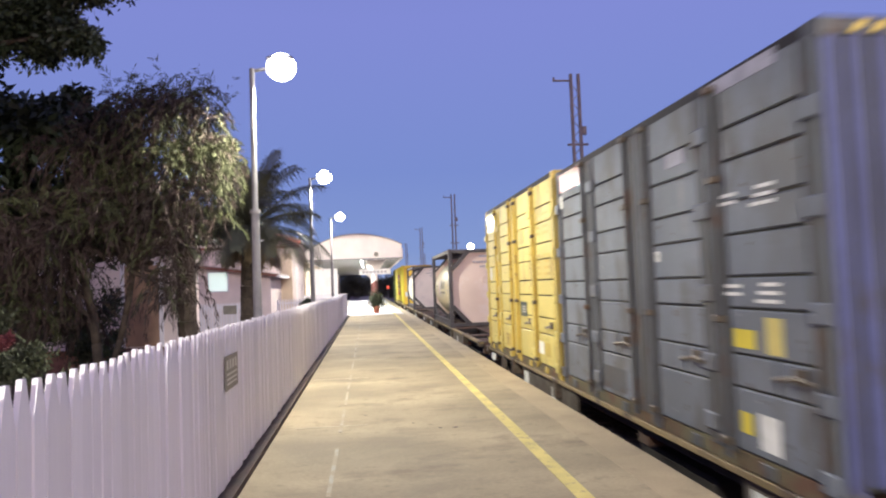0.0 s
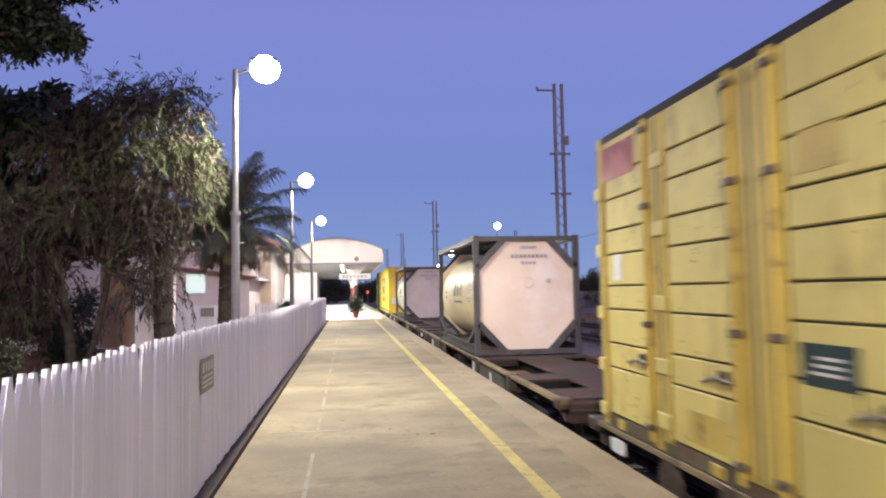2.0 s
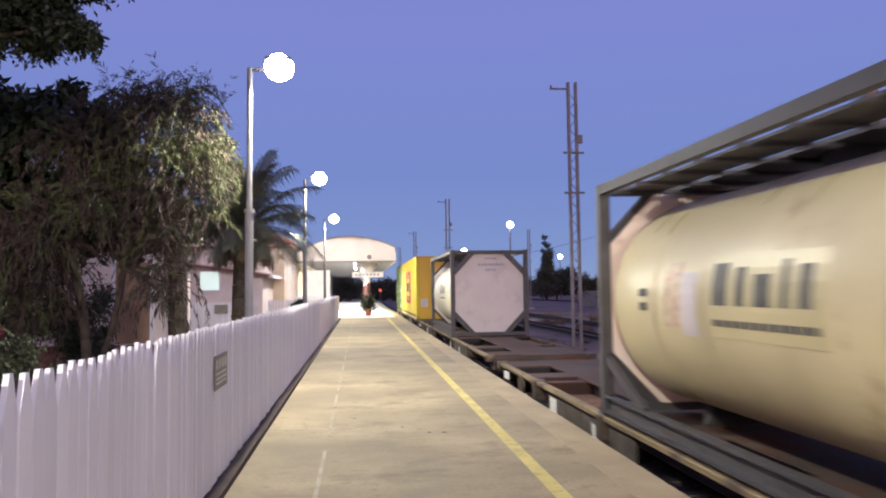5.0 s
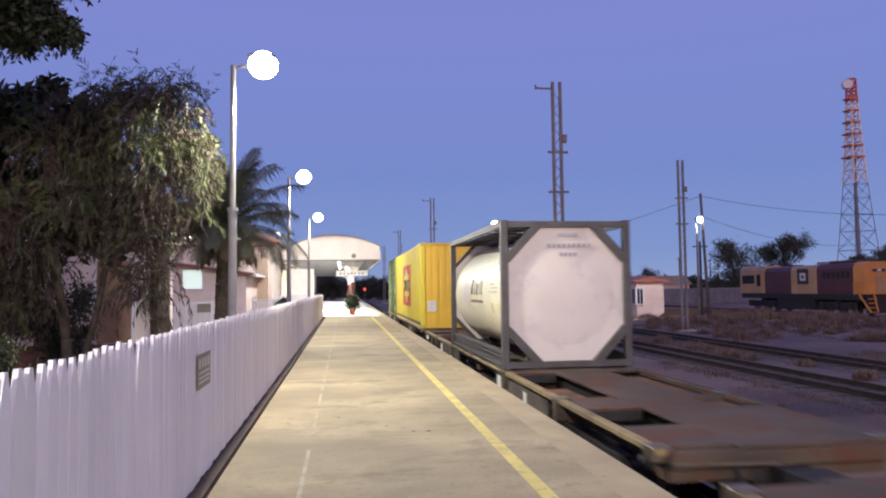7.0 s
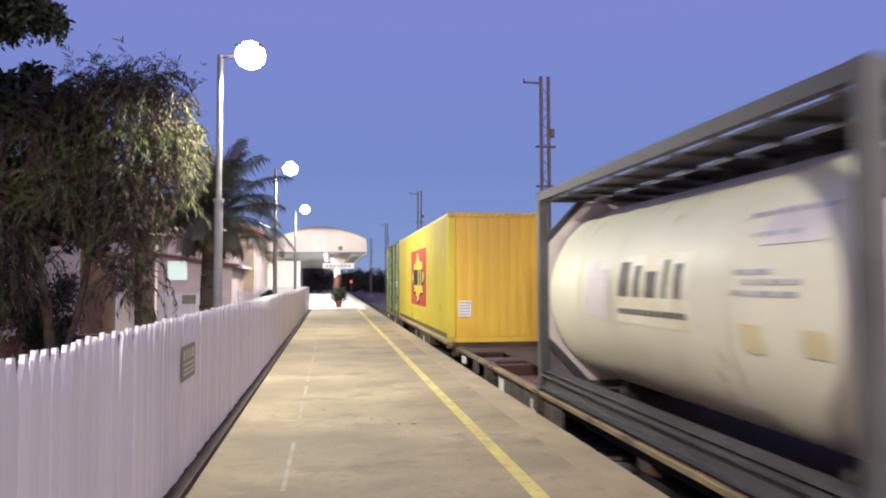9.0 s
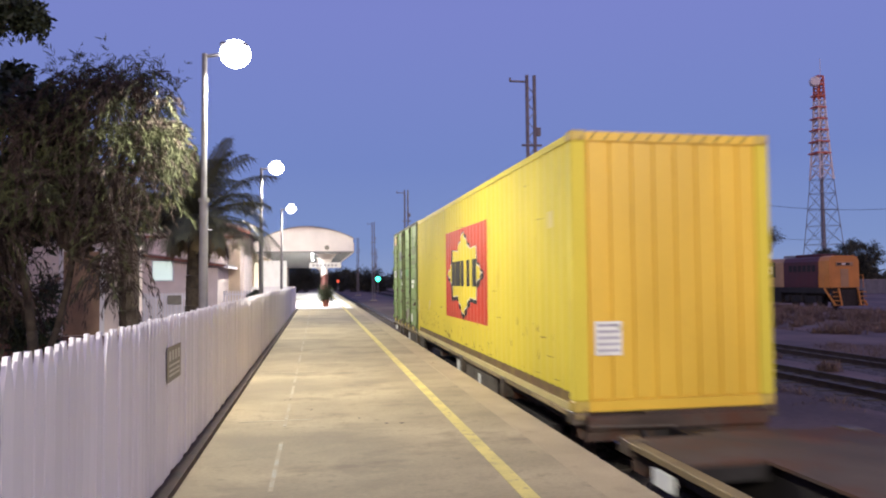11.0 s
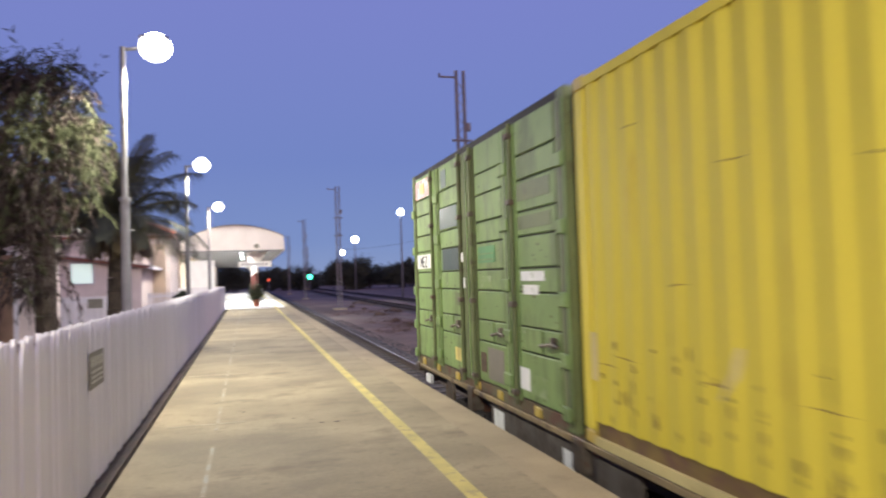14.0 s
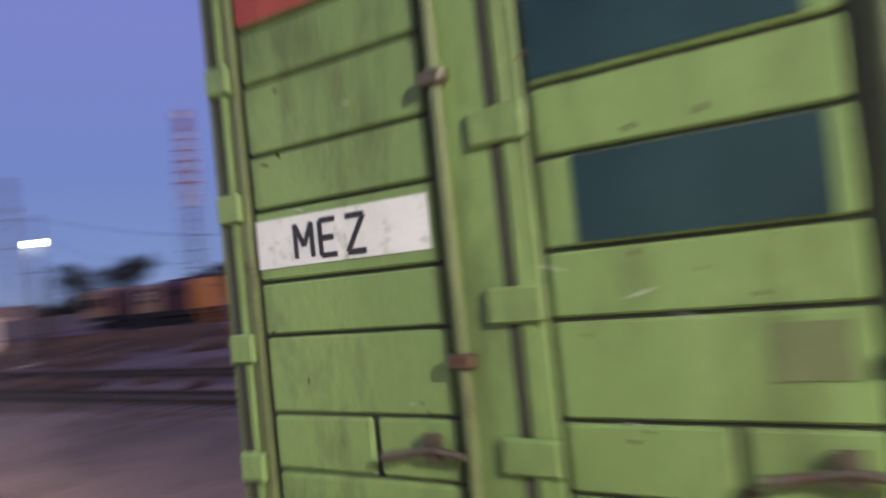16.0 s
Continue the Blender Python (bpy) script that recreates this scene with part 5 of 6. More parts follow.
    for k, (a, b) in enumerate(((0.25, 1.25), (1.71, 2.70), (3.41, 4.37), (4.81, 5.81))):
        y1, y0 = r - a, r - b
        leaf = part("door_leaf", box(B(), -HALF + 0.02, -HALF + 0.06, y0 - 0.05, y1 + 0.05, 0.12, height - 0.1), GROOVE, c, "dark seams of the door leaf")
        for g0, g1 in zip(GROOVES[:-1], GROOVES[1:]):
            if g0 == 0.635:
                ym = y0 + (y1 - y0) * 0.42
                for q0, q1 in ((y0, ym - 0.03), (ym + 0.01, y1)):
                    bm = box(B(), -HALF - 0.004, -HALF + 0.03, q0, q1, zk * g0 + 0.006, zk * g1 - 0.012, 0.010)
                    part("panel", bm, paint, leaf)
            else:
                bm = box(B(), -HALF - 0.004, -HALF + 0.03, y0, y1, zk * g0 + 0.006, zk * g1 - 0.012, 0.010)
                part("panel", bm, paint, leaf)
        hx = -HALF - 0.03
        yh = y0 + 0.10
        bm = rod(B(), (hx - 0.03, yh - 0.16, 0.765), (hx - 0.02, yh, 0.785), 0.017, None, 7)
        rod(bm, (hx - 0.02, yh, 0.785), (hx - 0.03, yh + 0.24, 0.745), 0.016, 0.02, 7)
        box(bm, hx - 0.02, hx + 0.03, yh - 0.03, yh + 0.04, 0.74, 0.84)
        part("handle", bm, LOCK_STEEL, leaf, "worn steel locking handle")
    # posts between the leaves, with lock rods and hinges
    face = -HALF - 0.012
    for u, w, rods, slots, leaves in ((0.145, 0.13, (), (0.075,), ((0.03, 0.19),)), (1.48, 0.40, (1.335,), (1.555,), ((1.46, 1.70),)), (3.055, 0.62, (2.82, 3.32), (3.035,), ()), (4.59, 0.40, (4.73,), (4.51,), ((4.36, 4.60),)), (5.915, 0.13, (), (5.985,), ((5.87, 6.03),))):
        p = part("door_post", box(B(), face, -HALF + 0.06, r - u - w / 2, r - u + w / 2, 0.10, height - 0.09, 0.008), paint if w == 0.40 and posts is C_GREEN_POST else posts, c)
        for q in slots:
            part("seam", box(B(), face - 0.003, face - 0.0005, r - q - 0.022, r - q + 0.022, 0.13, height - 0.12), GROOVE, p, "dark rubber seam")
            part("edge_strip", box(B(), face - 0.014, face - 0.0005, r - q - 0.075, r - q - 0.035, 0.13, height - 0.12, 0.005), paint, p)
        for q in rods:
            k = part("lock_rod", rod(B(), (face - 0.022, r - q, 0.06), (face - 0.022, r - q, height - 0.08), 0.026, None, 10), posts, p, "dirty painted lock rod")
            for z in (0.16, 1.10, 2.20, 2.92):
                part("rod_guide", box(B(), face - 0.066, face - 0.001, r - q - 0.055, r - q + 0.055, z, z + 0.06, 0.010), LOCK_STEEL, k)
        for h0, h1 in leaves:
            for z in (0.22, 0.70, 1.26, 1.93, 2.55):
                dz = -0.12 if h0 < 0.1 or h0 > 5 else 0.0
                part("hinge", box(B(), face - 0.035, face - 0.001, r - h1, r - h0, z + dz, z + dz + 0.14, 0.012), paint, p, "welded hinge block")
    # forklift pockets and dark under-edge
    for y in (-1.1, -0.3, 0.6, 1.6, -2.2, 2.5):
        part("rail_bracket", box(B(), -HALF - 0.02, -HALF + 0.05, y - 0.08, y + 0.08, 0.01, 0.11, 0.008), posts if end_paint else C_YELLOW_POST, c, "rail bracket")
    decals(c, r)
    # chips of rust, mostly low down, and pale scratches
    random.seed(int(u_mid * 10))
    for name, m, count, words in (("rust_wear", CHIP, 130, "small rust chips and dark scuffs"), ("scratch_wear", SCRATCH, 34, "thin pale scratches")):
        bm = B()
        for k in range(count):
            y = random.uniform(-h2 + 0.2, h2 - 0.2)
            z = 0.2 + (height - 0.4) * random.random() ** (1.8 if m is CHIP else 1.2)
            ww, hh = (random.uniform(0.006, 0.035), random.uniform(0.004, 0.02)) if m is CHIP else (random.uniform(0.01, 0.06), random.uniform(0.002, 0.004))
            tilt = random.uniform(-0.5, 0.5)
            o = []
            for q in range(7):
                a, g = q * 0.8976, random.uniform(0.5, 1.1)
                o.append(bm.verts.new((-HALF - 0.0062, y + g * ww * math.cos(a), z + g * (hh * math.sin(a) + tilt * ww * math.cos(a)))))
            bm.faces.new(o)
        part(name, bm, m, c, words)["kind"] = "stuff"
    return c, u_mid


def decals_green(c, r):
    flat("red_plate", c, RED_PATCH, r - 0.25, r - 1.23, 2.73, 3.03, label="faded red plate with a pale emblem")
    flat("emblem", c, C_YELLOW, r - 0.58, r - 0.84, 2.80, 2.96, -HALF - 0.011)
    flat("number_plate", c, PLATE_WHITE, r - 0.255, r - 1.225, 1.575, 1.80, label="white plate with stencilled black letters")
    for k, ch in enumerate("MEZ"):
        bm = B()
        letters(bm, ch, -HALF - 0.012, r - 0.50 - 0.15 * k, 1.605, 0.155, 0.10, 0.0, 0.024)
        part("stencil_letter", bm, BLACK_PRINT, c, "black stencilled letter " + ch)
    flat("paint_patch", c, GREY_PATCH, r - 1.72, r - 2.62, 2.135, 2.44, label="dark slate paint patch")
    flat("paint_patch", c, GREY_PATCH, r - 1.84, r - 2.64, 1.53, 1.835, label="dark slate paint patch")
    flat("paint_patch", c, GREY_PATCH, r - 1.85, r - 2.12, 2.74, 3.00, label="small slate paint patch")
    flat("paint_patch", c, SIGN_GREY, r - 3.75, r - 4.3, 0.20, 0.58, label="grey scraped patch")
    flat("rust_patch", c, CHIP, r - 3.48, r - 3.68, 0.26, 0.5, label="brown rusted square")
    flat("torn_label", c, C_PALE_GREEN, r - 5.15, r - 5.5, 0.22, 0.42, label="pale scraped paint")
    flat("torn_label", c, C_PALE_GREEN, r - 3.55, r - 3.95, 1.30, 1.44, label="pale scraped paint")
    flat("green_patch", c, GREEN_PATCH, r - 3.5, r - 4.1, 1.60, 1.80, label="bright green paint patch with pale stripes")
    for z in (1.63, 1.70):
        flat("pale_stripe", c, C_GREEN, r - 3.52, r - 4.05, z, z + 0.015, -HALF - 0.011)
    flat("label_plate", c, PLATE_WHITE, r - 4.9, r - 5.5, 1.38, 1.48, label="white label plate")
    flat("label_plate", c, PLATE_WHITE, r - 4.95, r - 5.35, 1.24, 1.34)
    flat("torn_label", c, PLATE_WHITE, r - 4.72, r - 5.05, 0.24, 0.47, label="torn white label")
    flat("paint_patch", c, C_GREEN_POST, r - 4.85, r - 5.7, 2.22, 2.40)
    flat("paint_patch", c, C_GREEN_POST, r - 4.85, r - 5.7, 1.92, 2.06)
    flat("hazard_label", c, C_YELLOW, r - 2.35, r - 2.62, 0.28, 0.46, label="worn yellow hazard label")
    flat("padlock", c, PLATE_WHITE, r - 3.0, r - 3.09, 1.63, 1.75, -HALF - 0.08, "white lock tag")
    flat("padlock", c, PLATE_WHITE, r - 3.07, r - 3.15, 1.29, 1.42, -HALF - 0.08, "white lock tag")
    flat("grey_smudge", c, C_GREEN_POST, r - 2.42, r - 2.64, 1.04, 1.22)


def print_lines(c, y0, y1, z0, z1, n, material, x=-HALF - 0.010):
    bm = B()
    for k in range(n):
        z = z0 + (z1 - z0) * (k + 0.2) / n
        box(bm, x - 0.002, x, min(y0, y1), max(y0, y1) - 0.12 * (k % 3) * abs(y1 - y0), z, z + (z1 - z0) * 0.45 / n)
    part("print", bm, material, c, "lines of unreadable print")


def decals_yellow(c, r):
    flat("red_plate", c, RED_PATCH, r - 0.16, r - 1.05, 2.62, 2.98, label="shiny faded plate")
    flat("label_plate", c, GREY_PATCH, r - 3.5, r - 4.0, 0.86, 1.12, label="dark slate label plate")
    print_lines(c, r - 3.58, r - 3.9, 0.92, 1.06, 3, SIGN_PALE)
    print_lines(c, r - 4.75, r - 5.1, 2.2, 2.6, 4, C_YELLOW_POST)
    print_lines(c, r - 5.3, r - 5.7, 2.2, 2.6, 4, C_YELLOW_POST)
    print_lines(c, r - 4.75, r - 5.1, 1.55, 1.95, 4, C_YELLOW_POST)
    print_lines(c, r - 5.3, r - 5.7, 1.55, 1.95, 4, C_YELLOW_POST)
    flat("label_plate", c, PLATE_WHITE, r - 4.8, r - 5.1, 0.3, 0.5, label="torn white label")
    flat("label_plate", c, C_YELLOW_POST, r - 5.2, r - 5.5, 0.28, 0.5)
    flat("logo_mark", c, C_YELLOW_POST, r - 3.55, r - 3.95, 2.16, 2.42, label="faded round emblem")
    flat("label_plate", c, PLATE_WHITE, r - 0.45, r - 0.65, 1.55, 1.82)
    flat("rust_patch", c, C_YELLOW_POST, r - 2.0, r - 2.6, 0.2, 0.46)


def decals_grey(c, r):
    flat("red_plate", c, RED_PATCH, r - 0.16, r - 1.15, 2.72, 2.98, label="faded red plate with a pale emblem")
    flat("label_plate", c, PLATE_WHITE, r - 0.16, r - 0.32, 2.5, 2.68)
    # lamp glare on the third leaf, painted as a pale patch
    flat("pale_patch", c, PRINT_FAINT, r - 3.8, r - 4.15, 2.47, 2.60, label="pale patch painted as a glare spot")
    flat("pale_patch", c, PRINT_FAINT, r - 4.7, r - 5.6, 2.9, 3.01, label="pale cream plate")
    print_lines(c, r - 4.75, r - 5.0, 2.0, 2.12, 2, PLATE_WHITE)
    print_lines(c, r - 5.2, r - 5.5, 1.95, 2.13, 3, PLATE_WHITE)
    print_lines(c, r - 4.75, r - 5.0, 1.3, 1.42, 2, PLATE_WHITE)
    print_lines(c, r - 5.2, r - 5.5, 1.25, 1.43, 3, PLATE_WHITE)
    flat("hazard_label", c, LOGO_YELLOW, r - 4.85, r - 5.15, 0.92, 1.06, label="yellow hazard label")
    flat("label_plate", c, C_YELLOW, r - 5.3, r - 5.5, 0.9, 1.16)
    flat("label_plate", c, LOGO_YELLOW, r - 4.9, r - 5.05, 0.28, 0.44)
    flat("torn_label", c, PLATE_WHITE, r - 5.15, r - 5.4, 0.2, 0.46, label="torn white label")
    flat("pale_patch", c, C_GREY_POST, r - 1.75, r - 2.5, 0.2, 0.46)
    flat("label_plate", c, PLATE_WHITE, r - 3.45, r - 3.55, 1.62, 1.72)


# corrugated long container
PITCH = 0.275


def wave(y):
    """Depth of the side corrugation at y, inwards."""
    q = (y / PITCH) % 1.0
    return -HALF + (0.0 if q < 0.30 else 0.022 * (q - 0.30) / 0.2 if q < 0.5 else 0.022 if q < 0.80 else 0.022 * (1 - q) / 0.2)


def on_side(bm, outline, out, step=0.0275):
    """A painted shape (closed outline in y, z) that follows the corrugated side."""
    ys = [p[0] for p in outline]
    lo, hi = min(ys), max(ys)
    knots = sorted({round(q, 5) for q in ys} | {round(k * step, 5) for k in range(int(lo / step) - 1, int(hi / step) + 2) if lo < k * step < hi})
    edges = list(zip(outline, outline[1:] + outline[:1]))
    for y, e in zip(knots[:-1], knots[1:]):
        if e - y < 1e-4:
            continue
        mid, spans = (y + e) / 2, []
        for (a, b), (c, d) in edges:
            if (a <= mid) != (c <= mid):
                k = (d - b) / (c - a)
                spans.append((b + k * (mid - a), b + k * (y - a), b + k * (e - a)))
        spans.sort()
        for p, q in zip(spans[::2], spans[1::2]):
            ring = [(wave(y) - out, y, p[1]), (wave(e) - out, e, p[2]), (wave(e) - out, e, q[2]), (wave(y) - out, y, q[1])]
            bm.faces.new([bm.verts.new(v) for v in ring])
    bmesh.ops.remove_doubles(bm, verts=bm.verts[:], dist=0.0004)
    return bm


def star(cy, cz, ry, rz, k=1.0):
    """Square-shouldered star outline round (cy, cz)."""
    pts = [(0, 1), (0.37, 0.56), (0.68, 0.60), (0.70, 0.27), (1, 0), (0.70, -0.27), (0.68, -0.60), (0.37, -0.56)]
    pts = pts + [(-a, -b) for a, b in pts]
    return [(cy + a * ry * k, cz + b * rz * k) for a, b in pts]


def long_container():
    L, height = 12.19, 3.15
    c = thing("long_container", (TRACK_X, 0, DECK_Z), "long corrugated golden yellow container with a red star panel", "container", "containers on the train")
    h2 = L / 2
    ys = []
    y = -h2 + 0.16
    k0 = math.ceil(y / PITCH)
    ys = [y] + [(k + q) * PITCH for k in range(k0 - 1, int(h2 / PITCH) + 1) for q in (0, 0.30, 0.5, 0.8) if y < (k + q) * PITCH < h2 - 0.16] + [h2 - 0.16]
    for s in (-1, 1):
        bm = B()
        a = [bm.verts.new((-s * wave(y), y, 0.20) if s > 0 else (wave(y), y, 0.20)) for y in ys]
        b = [bm.verts.new((-s * wave(y), y, height - 0.1) if s > 0 else (wave(y), y, height - 0.1)) for y in ys]
        for i in range(len(ys) - 1):
            bm.faces.new((a[i], a[i + 1], b[i + 1], b[i]))
        ob = part("side_wall", bm, C_ORANGE, c, "corrugated golden yellow wall")
    part("inner_body", box(B(), -HALF + 0.05, HALF - 0.05, -h2 + 0.06, h2 - 0.06, 0.1, height - 0.05), GROOVE, c)
    part("bottom_rail", cubes(B(), [(-HALF - 0.012, -HALF + 0.08, -h2 + 0.17, h2 - 0.17, 0, 0.075), (HALF - 0.08, HALF + 0.012, -h2 + 0.17, h2 - 0.17, 0, 0.075)]), RAIL_CREAM, c, "cream bottom rail")
    part("rail_recess", box(B(), -HALF + 0.02, HALF - 0.02, -h2 + 0.17, h2 - 0.17, 0.075, 0.20), RECESS, c)
    part("top_rail", cubes(B(), [(-HALF - 0.006, -HALF + 0.06, -h2 + 0.17, h2 - 0.17, height - 0.11, height - 0.03), (HALF - 0.06, HALF + 0.006, -h2 + 0.17, h2 - 0.17, height - 0.11, height - 0.03)]), C_ORANGE, c)
    part("roof", box(B(), -HALF + 0.03, HALF - 0.03, -h2 + 0.03, h2 - 0.03, height - 0.05, height - 0.01), C_ORANGE, c)
    for s in (-1, 1):
        e = part("end_wall", box(B(), -HALF + 0.1, HALF - 0.1, s * (h2 - 0.05) - 0.01, s * (h2 - 0.05) + 0.01, 0.12, height - 0.1), C_END, c, "orange corrugated end wall")
        for k in range(8):
            x = -HALF + 0.2 + k * 0.265
            part("rib", slab(B(), [(x, 0.14), (x + 0.17, 0.14), (x + 0.17, height - 0.13), (x, height - 0.13)], s * (h2 - 0.039), s * (h2 - 0.012)), C_END, e)
        part("sill", box(B(), -HALF + 0.17, HALF - 0.17, s * (h2 - 0.05) - 0.05, s * (h2 - 0.05) + 0.045, 0.0, 0.119), C_END, e)
        part("header", box(B(), -HALF + 0.17, HALF - 0.17, s * (h2 - 0.05) - 0.05, s * (h2 - 0.05) + 0.045, height - 0.12, height - 0.012), C_END, e)
    bm = B()
    for k in range(12):
        x = -HALF + 0.22 + k * 0.17
        beam(bm, (x, -h2 - 0.002, height - 0.108), (x + 0.07, -h2 - 0.002, height - 0.02), 0.05, 0.004)
    part("hazard_stripes", bm, BLACK_PRINT, c, "dark diagonal hazard stripes")
    cast = None
    for sx in (-1, 1):
        for sy in (-1, 1):
            part("corner_post", box(B(), sx * (HALF - 0.08) - 0.085, sx * (HALF - 0.08) + 0.085, sy * (h2 - 0.08) - 0.08, sy * (h2 - 0.08) + 0.08, 0.12, height - 0.12, 0.01), C_ORANGE, c)
            for z in (0, height - 0.118):
                if cast is None:
                    o = part("corner_casting", box(B(), -0.09, 0.09, -0.09, 0.09, 0, 0.118, 0.012), C_YELLOW_POST, c)
                    cast = o.data
                    o.location = (sx * (HALF - 0.083), sy * (h2 - 0.083), z)
                else:
                    shared("corner_casting", cast, c, (sx * (HALF - 0.083), sy * (h2 - 0.083), z))
    # red panel with a star, painted over the corrugation
    p1 = h2 - 4.25
    p0 = p1 - 3.85
    cy, cz = (p0 + p1) / 2, 1.60
    on_side_part = lambda name, outline, out, m, lab="": part(name, on_side(B(), outline, out), m, c, lab)
    on_side_part("red_panel", [(p0, 0.70), (p1, 0.70), (p1, 2.49), (p0, 2.49)], 0.003, LOGO_RED, "red painted panel")
    on_side_part("star_shadow", [(a - 0.03, b - 0.035) for a, b in star(cy, cz, 1.76, 0.90)], 0.005, BLACK_PRINT, "black star outline")
    on_side_part("star_edge", star(cy, cz, 1.62, 0.82), 0.007, PLATE_WHITE, "white star edge")
    on_side_part("star", star(cy, cz, 1.62, 0.82, 0.97), 0.009, LOGO_YELLOW, "yellow star")
    for k, half in enumerate((0.17, 0.19, 0.15, 0.10, 0.19)):
        y = cy + 0.98 - 0.49 * k
        on_side_part("name_bar", [(y + half, cz - 0.25), (y - half, cz - 0.25), (y - half, cz + 0.25), (y + half, cz + 0.25)], 0.013, BLACK_PRINT, "plain dark bar across the star")
    # label on the front end, small plates on the side
    yl = -h2 - 0.003
    part("label_plate", box(B(), -0.98, -0.66, yl - 0.004, yl, 0.62, 1.0), PLATE_WHITE, c, "white label on the end wall")
    part("label_print", cubes(B(), [(-0.95, -0.69, yl - 0.007, yl - 0.0045, 0.66 + 0.07 * k, 0.69 + 0.07 * k) for k in range(5)]), PRINT_FAINT, c, "unreadable print")
    flat("label_plate", c, C_YELLOW, -h2 + 0.62, -h2 + 0.82, 2.1, 2.3)
    bm = B()
    random.seed(12)
    for k in range(75):
        y, z = random.uniform(-h2 + 0.3, h2 - 0.3), 0.24 + 0.75 * random.random() ** 2
        tall = random.random() < 0.7
        ww, hh = (random.uniform(0.008, 0.035), random.uniform(0.025, 0.11)) if tall else (random.uniform(0.04, 0.14), random.uniform(0.006, 0.02))
        if z - hh < 0.21:
            z = 0.21 + hh
        o = [(y + ww * math.cos(t) * random.uniform(0.5, 1), z + hh * math.sin(t) * random.uniform(0.5, 1)) for t in [q * 0.785 for q in range(8)]]
        on_side(bm, o, 0.002)
    for k in range(11):
        y = (math.floor((h2 - 0.45) / PITCH) - k) * PITCH + 0.04
        for j in range(random.randint(2, 5)):
            z = random.uniform(0.30, 0.95 - 0.03 * k)
            ww, hh = random.uniform(0.02, 0.05), random.uniform(0.015, 0.06)
            o = [(y + ww * math.cos(t) * random.uniform(0.4, 1), z + hh * math.sin(t) * random.uniform(0.4, 1)) for t in [q * 0.785 for q in range(8)]]
            on_side(bm, o, 0.002)
    for k in range(26):
        y, z, ww = random.uniform(-h2 + 0.4, h2 - 0.4), random.uniform(0.5, 2.9), random.uniform(0.05, 0.22)
        o = [(y - ww, z), (y, z - 0.006), (y + ww, z + random.uniform(-0.03, 0.03)), (y, z + 0.007)]
        on_side(bm, o, 0.002)
    part("stains", bm, SCRAPE, c, "brown stains and scrapes on the wall")["kind"] = "stuff"
    on_side_part("scrape", [(h2 - 1.78, 0.62), (h2 - 1.86, 0.66), (h2 - 2.0, 0.80), (h2 - 2.05, 0.98), (h2 - 2.0, 0.98), (h2 - 1.94, 0.81)], 0.003, RAIL_CREAM, "pale curved scrape")
    flat("label_plate", c, RAIL_CREAM, h2 - 0.17, h2 - 0.27, 0.55, 0.95, label="worn white plate at the wall end")
    return c, 12.35


